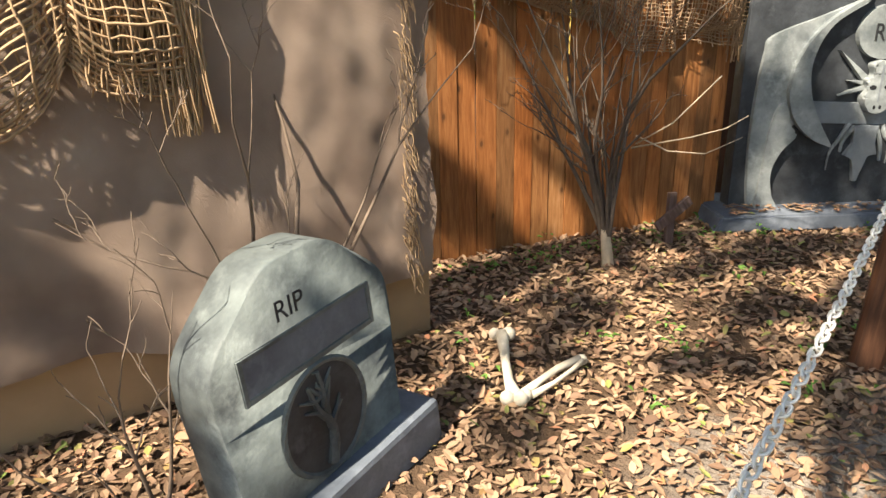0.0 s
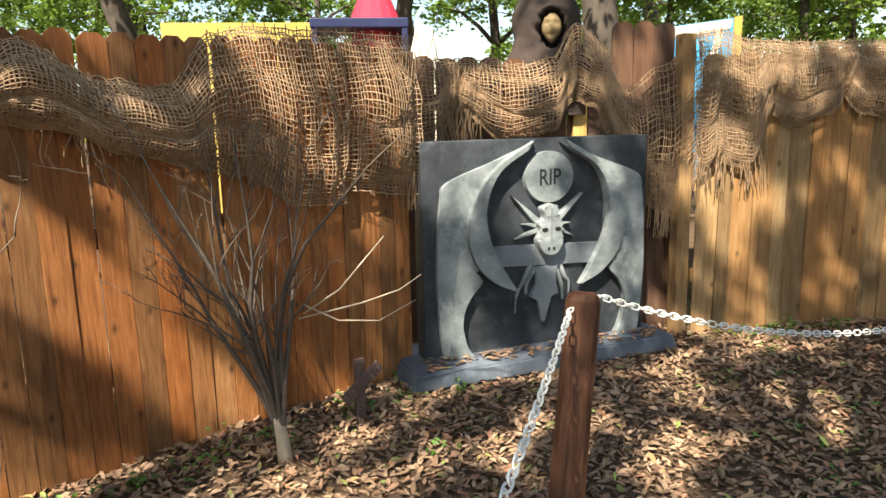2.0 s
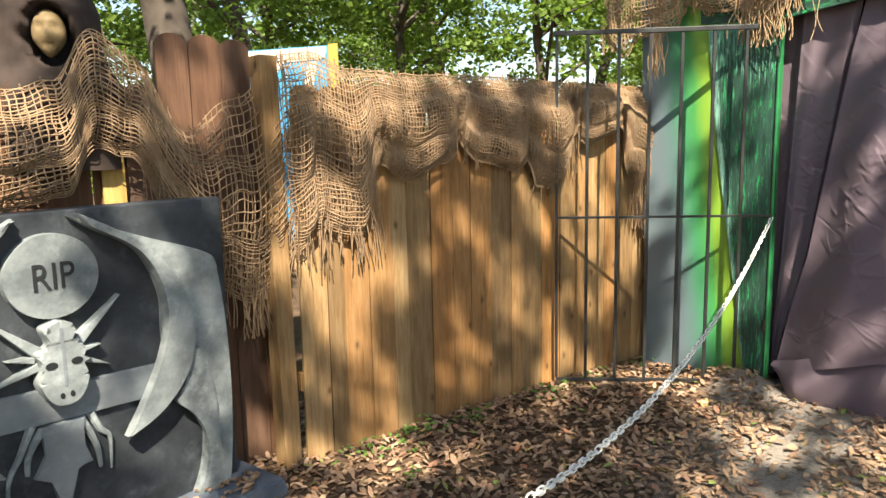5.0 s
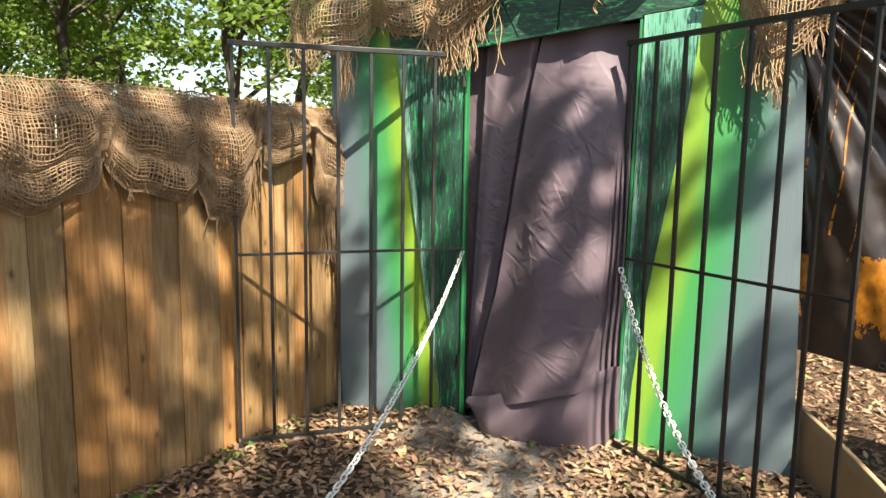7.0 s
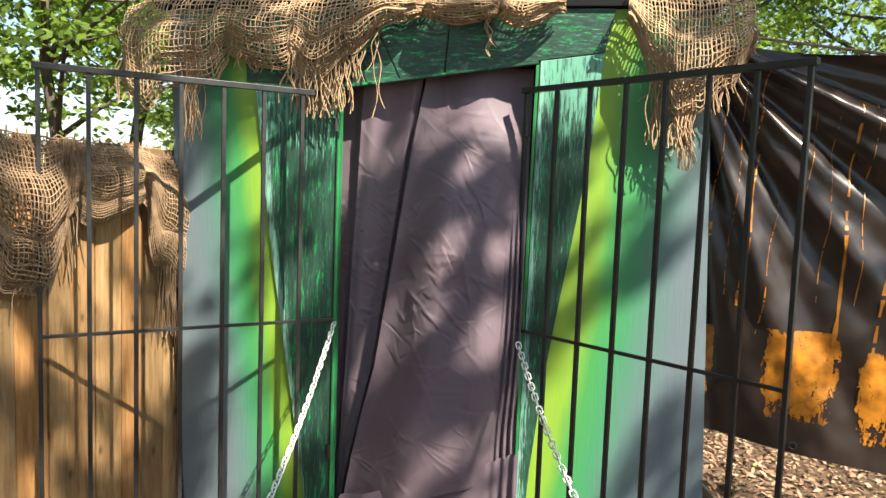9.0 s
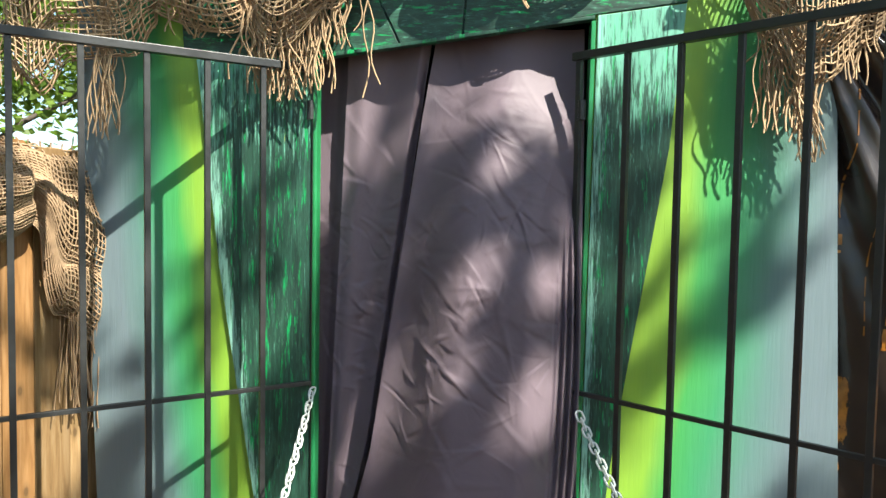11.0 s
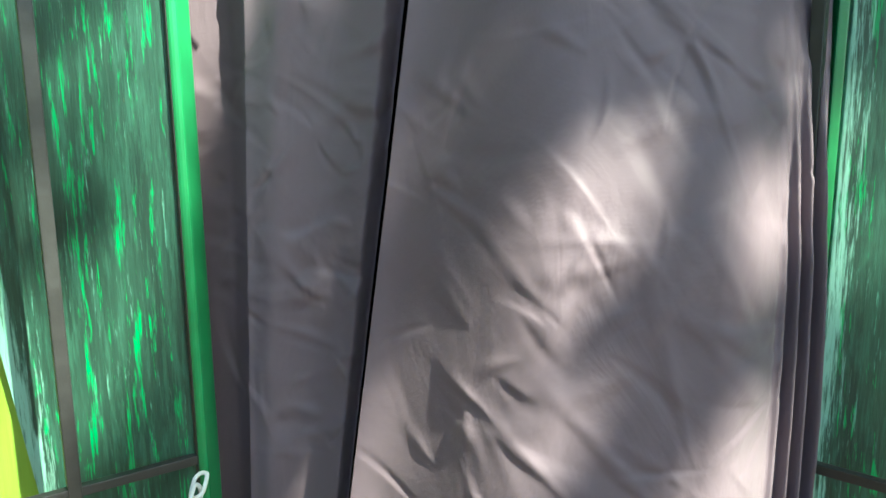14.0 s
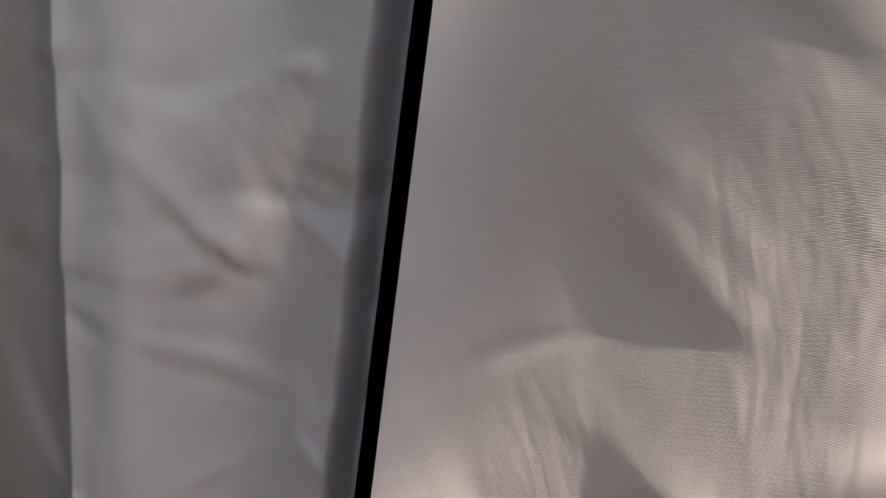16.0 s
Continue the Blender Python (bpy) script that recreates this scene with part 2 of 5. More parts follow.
M_WALL = wall_paint()
M_BRUSH_V = brush_paint("brushed_green_upright", (4.5, 1.0, 0.28), 0.0, ((-0.548, -0.133), (0.445, 0.008)), 0.42)
M_BRUSH_H = brush_paint("brushed_green_header", (0.5, 1.0, 3.5), 3.0)
M_TRIM = brush_paint("brushed_green_trim", (1.2, 1.0, 0.12), 7.0)
M_JAMB = plain("glossy_green_enamel", (0.025, 0.19, 0.065), 0.35, 12, 0.28, 0, 0.1, 0.5)


def curtain_mat():
    m = Mat("dark_polyester_sheet", 0.55, 0, 0.25)
    nz = m.noise(3, detail=4)
    col = m.ramp(nz, [(0.3, (0.124, 0.090, 0.110)), (0.7, (0.152, 0.113, 0.136))])
    wv = m.n("ShaderNodeTexWave", Scale=560.0, Distortion=1.2)
    wv.bands_direction = "DIAGONAL"
    m.link(m.scaled((1, 1, 1)), wv.inputs["Vector"])
    wv2 = m.n("ShaderNodeTexWave", Scale=480.0, Distortion=1.2)
    wv2.bands_direction = "Z"
    m.link(m.scaled((1, 1, 1)), wv2.inputs["Vector"])
    m.b.inputs["Sheen Weight"].default_value = 0.1
    m.b.inputs["Sheen Roughness"].default_value = 0.5
    m.b.inputs["Sheen Tint"].default_value = (1, 0.95, 0.98, 1)
    weave = m.math("ADD", wv.outputs["Fac"], wv2.outputs["Fac"])
    m.color(m.mix(m.math("MULTIPLY", weave, 0.12), col, (0.10, 0.08, 0.09)))
    m.bump(m.math("ADD", m.math("MULTIPLY", weave, 0.008), m.noise(7, (1, 1, 0.6), 4, 0.55, dist=1.6)), 0.32, 0.010)
    return m.m


def stone_paint(name, lo, hi, mist=0.5):
    m = Mat(name, 0.62, 0, 0.35)
    a = m.noise(4.2, detail=6, rough=0.65)
    col = m.ramp(a, [(0.36, lo), (0.68, hi)])
    sp = m.ramp(m.noise(6.5, detail=6, rough=0.65), [(0.55, (0, 0, 0)), (0.78, (1, 1, 1))])
    col = m.mix(m.math("MULTIPLY", sp, mist), col, tuple(min(1, h * 1.9 + 0.06) for h in hi))
    col = m.mix(m.math("MULTIPLY", m.noise(70, detail=3), 0.25), col, lo)
    m.color(col)
    m.bump(m.math("ADD", m.noise(50, detail=4), m.noise(9, detail=5)), 0.35, 0.006)
    return m.m


M_CURTAIN = curtain_mat()
M_SLAB = stone_paint("charcoal_foam_stone", (0.018, 0.021, 0.025), (0.06, 0.068, 0.078), 0.55)
M_WING = stone_paint("pale_grey_relief", (0.11, 0.128, 0.133), (0.34, 0.37, 0.37), 0.5)
M_RELIEF = stone_paint("mid_grey_relief", (0.12, 0.135, 0.15), (0.21, 0.235, 0.25), 0.45)
M_PLINTH = stone_paint("blue_grey_foam_stone", (0.075, 0.09, 0.115), (0.16, 0.185, 0.22), 0.5)
M_STONE = stone_paint("grey_green_foam_stone", (0.042, 0.05, 0.055), (0.18, 0.212, 0.208), 0.45)
# black lettering paint; also the shade of hollows put into the colour
M_INK_SHADE = plain("black_paint_and_shade", (0.015, 0.016, 0.018), 0.3, 30, 0.7)


def burlap_mat():
    m = Mat("burlap", 0.95, 0, 0.1)
    w1 = m.n("ShaderNodeTexWave", Scale=170.0, Distortion=1.5)
    w1.bands_direction = "Z"
    m.link(m.scaled((1, 1, 1)), w1.inputs["Vector"])
    a = m.noise(3, detail=5)
    col = m.ramp(a, [(0.3, (0.20, 0.145, 0.115)), (0.7, (0.36, 0.28, 0.225))])
    col = m.mix(m.math("MULTIPLY", w1.outputs["Fac"], 0.45), col, (0.13, 0.098, 0.078))
    m.color(col)
    m.bump(m.math("ADD", w1.outputs["Fac"], m.noise(140)), 0.4, 0.003)
    return m.m


M_BURLAP = burlap_mat()


# ---- mesh helpers ----
def mesh_from(name, verts, faces, mat, smooth=False):
    me = bpy.data.meshes.new(name)
    me.from_pydata([tuple(v) for v in verts], [], faces)
    me.materials.append(mat)
    if smooth:
        me.shade_smooth()
    me.update()
    return me


def part(name, data, material=None, parent=None, label="", smooth=False):
    """Links a bmesh or mesh as one object, under a thing or part."""
    if isinstance(data, bmesh.types.BMesh):
        me = bpy.data.meshes.new(name)
        bmesh.ops.recalc_face_normals(data, faces=data.faces)
        data.to_mesh(me)
        data.free()
        me.materials.append(material)
        if smooth:
            me.shade_smooth()
    else:
        me = data
    ob = new(name, me)
    if parent:
        ob.parent = parent
    if label:
        ob["label"] = label
    return ob


def thing(name, label, category, m=None, group="", kind=""):
    ob = new(name)
    ob.empty_display_size = 0.1
    if m is not None:
        ob.matrix_basis = m
    return tagged(ob, label, category, group, kind)


def add_box(bm, lo, hi, m=None, bevel=0.0):
    c = [(a + b) / 2 for a, b in zip(lo, hi)]
    s = [b - a for a, b in zip(lo, hi)]
    mat = Matrix.Translation(c) @ Matrix.Diagonal((*s, 1))
    r = bmesh.ops.create_cube(bm, size=1, matrix=(m @ mat) if m is not None else mat)
    if bevel:
        bmesh.ops.bevel(bm, geom=list({e for v in r["verts"] for e in v.link_edges}), offset=bevel, segments=2, affect="EDGES", profile=0.6)
    return r["verts"]


def box(lo, hi, bevel=0.0):
    bm = bmesh.new()
    add_box(bm, lo, hi, None, bevel)
    return bm


def add_tube(bm, pts, radii, sides=6, cap=True):
    """A round tube along a line of points, with a radius at each."""
    pts = [Vector(p) for p in pts]
    if isinstance(radii, (int, float)):
        radii = [radii] * len(pts)
    rings, up = [], Vector((0.13, 0.27, 0.95)).normalized()
    for i, p in enumerate(pts):
        d = (pts[min(i + 1, len(pts) - 1)] - pts[max(i - 1, 0)])
        d = d.normalized() if d.length > 1e-9 else Vector((0, 0, 1))
        a = d.cross(up)
        a = a.normalized() if a.length > 1e-3 else d.orthogonal().normalized()
        b = d.cross(a)
        rings.append([bm.verts.new(p + (a * math.cos(2 * math.pi * k / sides) + b * math.sin(2 * math.pi * k / sides)) * radii[i]) for k in range(sides)])
    for r0, r1 in zip(rings, rings[1:]):
        for k in range(sides):
            bm.faces.new((r0[k], r0[(k + 1) % sides], r1[(k + 1) % sides], r1[k]))
    if cap and sides > 2:
        bm.faces.new(rings[0][::-1])
        bm.faces.new(rings[-1])


def add_plate(bm, outline, y0, y1):
    """A plate with an outline in x and z, from y0 (front) to y1."""
    f = [bm.verts.new((x, y0, z)) for x, z in outline]
    b = [bm.verts.new((x, y1, z)) for x, z in outline]
    bm.faces.new(f)
    bm.faces.new(b[::-1])
    n = len(f)
    for i in range(n):
        bm.faces.new((f[i], b[i], b[(i + 1) % n], f[(i + 1) % n]))


def plate(outline, y0, y1, bevel=0.0):
    bm = bmesh.new()
    add_plate(bm, outline, y0, y1)
    if bevel:
        front = [e for e in bm.edges if all(abs(v.co.y - y0) < 1e-6 for v in e.verts)]
        bmesh.ops.bevel(bm, geom=front, offset=bevel, segments=2, affect="EDGES", profile=0.6)
    return bm


def grid_mesh(name, fn, nu, nv, mat, thick=0.0):
    """A sheet from a function of u and v, both 0 to 1."""
    vs = [fn(i / nu, j / nv) for j in range(nv + 1) for i in range(nu + 1)]
    fs = [(j * (nu + 1) + i, j * (nu + 1) + i + 1, (j + 1) * (nu + 1) + i + 1, (j + 1) * (nu + 1) + i) for j in range(nv) for i in range(nu)]
    me = mesh_from(name, vs, fs, mat, True)
    return me


def smooth(a, b, x):
    k = min(1.0, max(0.0, (x - a) / (b - a)))
    return k * k * (3 - 2 * k)


def line_pose(a, b, z=0.0):
    """Local x runs from plan point a to plan point b, local -y is the side that the camera sees."""
    ang = math.degrees(math.atan2(b[1] - a[1], b[0] - a[0]))
    return pose(a[0], a[1], z, 0, 0, ang)


# ---- ground ----
def ground_z(x, y):
    h = 0.09 * smooth(-3.0, -0.4, y) * smooth(2.5, 0.5, abs(x))
    h += 0.10 * smooth(0.32, 0.05, math.hypot(x + 0.52, (y + 0.12) * 1.2))
    return h + 0.025 * noise.noise(Vector((x * 0.9, y * 0.9, 0.3))) + 0.008 * noise.noise(Vector((x * 5, y * 5, 2.1)))


def spaced():
    near = [-2.4 + 0.07 * i for i in range(96)]
    far = [4.5, 5.2, 6.2, 7.5, 9, 12, 16, 24, 40, 80, 200, 600]
    return near, far


near_x, far_p = spaced()
xs = [-p for p in reversed(far_p)] + [-3.6, -2.9] + near_x + far_p
ys = [-p - 3 for p in reversed(far_p)] + [-7.2 + 0.07 * i for i in range(122)] + [1.5, 2, 2.6, 3.4] + far_p
gv = [(x, y, ground_z(x, y)) for y in ys for x in xs]
nx = len(xs)
gf = [(j * nx + i, j * nx + i + 1, (j + 1) * nx + i + 1, (j + 1) * nx + i) for j in range(len(ys) - 1) for i in range(nx - 1)]
ground = part("ground", mesh_from("ground", gv, gf, M_GROUND, True))
tagged(ground, "brown forest soil and pale trodden sand", "ground", kind="structure")

# ---- fences ----
FENCE_A = ((-1.42, -2.42), (-1.26, -0.02))
FENCE_B = ((-1.60, -4.35), (-1.60, -2.36))
FENCE_C = ((0.40, -6.556), (-1.10, -4.30))


def picket_mesh(name, w, h, t, dog, mat, arch=0.0):
    """A fence board with clipped or rounded upper corners; its foot is at 0."""
    bm = bmesh.new()
    g = 0.0015
    if arch:
        out = [(g, 0), (w - g, 0)] + [(w / 2 + (w / 2 - g) * math.cos(a), h - arch + arch * math.sin(a)) for a in [math.pi * k / 8 for k in range(9)]]
    else:
        out = [(g, 0), (w - g, 0), (w - g, h - dog), (w - g - dog, h), (g + dog, h), (g, h - dog)]
    add_plate(bm, out, -t / 2, t / 2)
    me = bpy.data.meshes.new(name)
    bmesh.ops.recalc_face_normals(bm, faces=bm.faces)
    bm.to_mesh(me)
    bm.free()
    me.materials.append(mat)
    return me


def fence(line, widths, h, mat, label, back_mat, arch=0.0, drop=0.03, rng=None, tall=()):
    """A run of boards; tall is the stretch, in metres along it, where they stand higher."""
    (ax, ay), (bx, by) = line
    m = line_pose(*line)
    length = math.hypot(bx - ax, by - ay)
    root = thing("fence", label, "fence", m)
    for z in (0.35, 0.95, 1.5):
        part("rail", box((0.0, 0.03, z), (length, 0.07, z + 0.09), 0.004), back_mat, root)
    meshes = {w: picket_mesh("picket", w, h, 0.018, 0.028, mat, arch) for w in set(widths)}
    raised = {w: picket_mesh("picket", w, h + 0.2, 0.018, 0.028, mat, arch) for w in set(widths)} if tall else {}
    x, i = 0.0, 0
    out = []
    while x < length - 0.03:
        w = widths[(i * 7 + i // 3) % len(widths)]
        ob = part("picket", raised[w] if tall and tall[0] < x + w / 2 < tall[1] else meshes[w], None, root)
        gx, gy = ax + (bx - ax) * x / length, ay + (by - ay) * x / length
        ob.matrix_basis = pose(x, rng.uniform(-0.004, 0.004), ground_z(gx, gy) - drop + rng.uniform(-0.012, 0.012), rng.uniform(-0.25, 0.25), rng.uniform(-0.25, 0.25), rng.uniform(-0.8, 0.8))
        x += w + rng.choice((0.0, 0.0, 0.0, 0.001, 0.002))
        i += 1
        out.append(ob)
    return root


rng = random.Random(5)
fence(FENCE_A, (0.14, 0.09, 0.14, 0.115, 0.14, 0.09), 1.82, M_PALE, "pale tan pine picket fence with visible knots", M_PALE, rng=rng)
fence(FENCE_B, (0.14,), 1.85, M_BROWN, "brown painted picket fence with rounded tops", M_BROWN, arch=0.05, rng=rng, tall=(1.40, 1.80))
fence(FENCE_C, (0.108, 0.115, 0.104, 0.108), 1.86, M_ORANGE, "orange stained cedar picket fence in dappled sun", M_ORANGE, rng=rng)

# square timber where the pale and the brown fence meet
root = thing("fence_post", "orange pine corner post of the picket fence", "post", pose(-1.45, -2.50, 0, 0, -1.0, 8))
part("timber", box((-0.045, -0.045, -0.02), (0.045, 0.045, 1.93), 0.005), M_PALE, root)

# ---- green wall with the doorway ----
FACADE = pose(0, 0.09, 0, 0, 0, 9.1)   # the facade stands askew to the path
wall = thing("wall_north", "plywood facade painted grey, green and lime", "wall", FACADE, kind="structure")
part("plywood_panel", plate([(-1.182, 0.0), (-0.43, 0.0), (-0.43, 2.5), (-1.268, 2.5)], 0.0, 0.018, 0.002), M_WALL, wall)
part("plywood_panel", plate([(0.44, 0.0), (1.282, 0.0), (1.172, 2.5), (0.462, 2.5)], 0.0, 0.018, 0.002), M_WALL, wall)
part("plywood_panel", plate([(-0.43, 2.165), (0.46, 2.282), (0.46, 2.5), (-0.43, 2.5)], 0.0, 0.018), M_BRUSH_H, wall)
for x0, x1 in ((-1.17, -1.132), (-0.66, -0.622), (0.60, 0.638), (1.13, 1.168)):
    part("stud", box((x0, 0.020, 0.0), (x1, 0.11, 2.48), 0.002), M_TAN, wall)
# unseen box added behind the curtain, near-black to stand in for the darkness inside
hall = thing("wall_hall", "near-black box added to keep the space behind the curtain dark", "wall", FACADE, kind="structure")
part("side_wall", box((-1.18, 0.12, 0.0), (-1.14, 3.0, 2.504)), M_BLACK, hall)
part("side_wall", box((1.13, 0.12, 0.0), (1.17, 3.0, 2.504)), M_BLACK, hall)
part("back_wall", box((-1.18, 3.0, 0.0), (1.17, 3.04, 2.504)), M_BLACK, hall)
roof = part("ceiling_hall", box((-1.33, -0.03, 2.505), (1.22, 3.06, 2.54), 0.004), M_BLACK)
roof.matrix_basis = FACADE
tagged(roof, "flat black roof sheet over the hall", "roof", kind="structure")

timber = thing("door_frame", "black timber round the doorway, dry-brushed emerald green", "door frame", FACADE, kind="structure")
part("left_board", plate([(-0.440, 0.02), (-0.440, 2.152), (-0.60, 2.150), (-0.838, 2.165), (-0.793, 1.78), (-0.757, 1.46), (-0.700, 1.09), (-0.652, 0.79), (-0.535, 0.02)], -0.014, -0.002, 0.003), M_BRUSH_V, timber)
part("right_board", plate([(0.440, 0.02), (0.472, 0.02), (0.50, 0.45), (0.544, 0.867), (0.582, 1.136), (0.634, 1.466), (0.695, 1.87), (0.735, 2.31), (0.466, 2.276)], -0.014, -0.002, 0.003), M_BRUSH_V, timber)
part("header_board", plate([(-0.88, 2.172), (-0.60, 2.156), (-0.425, 2.159), (-0.158, 2.187), (-0.232, 2.338), (-0.36, 2.5), (-0.9, 2.5)], -0.012, -0.002, 0.003), M_BRUSH_H, timber)
part("header_board", plate([(-0.152, 2.186), (0.040, 2.212), (0.062, 2.5), (-0.32, 2.5), (-0.226, 2.340)], -0.016, -0.002, 0.003), M_BRUSH_H, timber)
part("header_board", plate([(0.046, 2.212), (0.462, 2.280), (0.736, 2.314), (0.775, 2.5), (0.068, 2.5)], -0.014, -0.002, 0.003), M_BRUSH_H, timber)
part("drip_edge", plate([(-0.424, 2.146), (0.456, 2.264), (0.456, 2.276), (-0.424, 2.158)], -0.018, 0.018, 0.003), M_TRIM, timber, "thin pale green strip under the header")
part("jamb", box((-0.438, -0.024, 0.02), (-0.424, 0.028, 2.145), 0.005), M_JAMB, timber, "glossy green door jamb")
part("jamb", plate([(0.424, 0.02), (0.439, 0.02), (0.460, 2.26), (0.446, 2.258)], -0.016, 0.07, 0.003), M_JAMB, timber, "glossy green door jamb")


# ---- iron gates ----
def gate(a, b, top, mid, label):
    root = thing("iron_gate", label, "gate", line_pose(a, b), "pair of iron gates")
    length = math.hypot(b[0] - a[0], b[1] - a[1])
    h = 0.0085
    part("top_rail", box((-0.02, -0.014, top - 0.012), (length + 0.02, 0.014, top + 0.012), 0.002), M_IRON, root)
    part("middle_rail", box((0, -0.007, mid - 0.007), (length, 0.007, mid + 0.007), 0.0015), M_IRON, root)
    part("bottom_rail", box((0, -0.009, 0.105), (length, 0.009, 0.125), 0.0015), M_IRON, root)
    bm = box((-h, -h, 0.127), (h, h, top - 0.013), 0.0015)
    first = part("bar", bm, M_IRON, root)
    for i in range(1, 8):
        part("bar", first.data, None, root).matrix_basis = pose(length * i / 7, 0, 0)
    for x in (0, length):
        part("foot", box((x - h, -h, 0.0), (x + h, h, 0.104), 0.0015), M_IRON, root)
    return root


gate_l = gate((-0.430, 0.010), (-1.245, -0.862), 2.112, 1.083, "open black iron bar gate before the picket fence")
gate_r = gate((0.411, 0.130), (1.428, -0.470), 2.147, 1.092, "open black iron bar gate before the green wall")
for g, z in ((gate_l, 1.98), (gate_l, 0.45), (gate_r, 1.98), (gate_r, 0.45)):
    bm = bmesh.new()
    add_tube(bm, [(0.012, 0, z - 0.03), (0.012, 0, z + 0.03)], 0.013, 8)
    part("hinge", bm, M_IRON, g)


# ---- curtains ----
def creases(p, k=1.0):
    """Broad swells of hanging cloth."""
    x, z = p
    a = noise.noise(Vector((x * 2.1, z * 1.3, 1.7)))
    return k * (0.022 * a + 0.006 * noise.noise(Vector((x * 4.4 + a, z * 2.6 - a, 5.1))))


def crumple(me, seed, pinches, amount):
    """Presses straight, sharp folds into a sheet; they fan out from where the cloth is pinched."""
    rg = random.Random(seed)
    co = np.empty(len(me.vertices) * 3)
    me.vertices.foreach_get("co", co)
    co = co.reshape(-1, 3)
    X, Z, H = co[:, 0], co[:, 2], np.zeros(len(co))
    for px, pz, count, reach in pinches:
        for c in range(count * 3):
            # most folds run slantwise down from the free edge, some cross them
            a = (-0.75 if rg.random() < 0.62 else 0.55) + rg.gauss(0, 0.42) + rg.choice((0, math.pi))
            qx, qz = px + rg.gauss(0, 0.055), pz + rg.gauss(0, 0.075)
            ln, w = reach * rg.uniform(0.35, 1.3), rg.uniform(0.006, 0.022)
            bend = rg.gauss(0, 0.8)
            dx, dz = X - qx, Z - qz
            s = (dx * math.cos(a) + dz * math.sin(a)) / ln
            d = -dx * math.sin(a) + dz * math.cos(a) - bend * ln * 0.25 * s * s
            ww = w * (0.5 + 1.6 * np.clip(s, 0, 1))
            tent = np.exp(-(d / (ww * 0.6)) ** 2)
            side = np.clip(d / (ww * 0.9), 0, 1) * np.clip(1 - d / (ww * 5), 0, 1)
            fade = np.clip(s * 2, 0, 1) * np.clip(1.6 - 1.6 * s, 0, 1)
            sign = rg.choice((-1, -1, 1))
            H += amount * fade * (sign * tent * 0.55 + side * side * 0.5 * rg.choice((-1, 1)))
    co[:, 1] += H
    me.vertices.foreach_set("co", co.reshape(-1))
    me.update()
    return me


def slit(z):
    """The free edge of the pulled curtain, by height."""
    return lerp_line(((0.15, -0.395), (0.36, -0.36), (0.87, -0.238), (1.1, -0.206), (1.5, -0.149), (2.1, -0.068), (2.3, -0.040)), z)


def lerp_line(pts, x):
    for (x0, y0), (x1, y1) in zip(pts, pts[1:]):
        if x <= x1:
            return y0 + (y1 - y0) * (x - x0) / (x1 - x0)
    return pts[-1][1]


def right_curtain(u, v):
    z = 2.26 - v * 1.98
    left = slit(z)
    x = left + (0.435 - left) * u
    back = smooth(0.70, 1.0, u)
    out = smooth(0.06, 0.45, v) * (0.05 + 0.95 * smooth(0.0, 0.42, u)) * (1 - 0.75 * back)
    y = 0.03 + 0.05 * smooth(0.18, 0.0, v) - 0.17 * out - 0.05 * v + 0.02 * math.sin(u * 9 + v * 2) * smooth(0.5, 0, v)
    # tight pleats hang where the cloth is tied to the jamb
    gather = smooth(0.84, 0.93, u) * smooth(0.25, 0.5, v)
    y += gather * 0.020 * math.sin(u * 165 + 2.0 * math.sin(v * 9))
    hem = 0.19 * smooth(0.7, 1.0, v) * u - 0.10 * smooth(0.8, 1.0, v) * (1 - u) ** 2
    return (x, y + creases((x, z)) * (0.35 + smooth(0, 0.25, v)) * (1 - 0.7 * smooth(0.12, 0.0, u)), z + hem * 0.9)


def lower_flap(u, v):
    x = -0.375 + 0.825 * u
    top = 0.26 + 0.30 * u
    low = 0.10 - 0.10 * math.sin(math.pi * u) ** 0.6 + 0.12 * smooth(0.85, 1, u) + 0.12 * smooth(0.15, 0, u)
    z = top + (low + 0.0 - top) * v
    y = -0.145 + 0.05 * math.sin(math.pi * v) * -1 + 0.09 * smooth(0.2, 0, u) + 0.03 * v
    y += smooth(0.8, 1.0, u) * (0.02 * math.sin(u * 120) + 0.03)
    return (x, y + creases((x + 3, z), 0.8), z)


def left_curtain(u, v):
    z = 2.23 - v * 2.09
    right = slit(z) - 0.014
    fold = -0.378 + 0.04 * (z - 1.5)
    # an outer strip lies deeper; the main strip overlaps it with a soft rolled edge
    x = -0.58 + (fold + 0.58) * u / 0.36 if u < 0.36 else fold + (right - fold) * (u - 0.36) / 0.64
    y = 0.105 - 0.035 * smooth(0.355, 0.375, u) + 0.012 * smooth(0.36, 0.30, u) + 0.012 * math.sin(u * 11) * smooth(0.4, 0.55, u) + 0.03 * smooth(0.93, 1.0, u)
    return (x, y + creases((x + 7, z), 0.4), z)


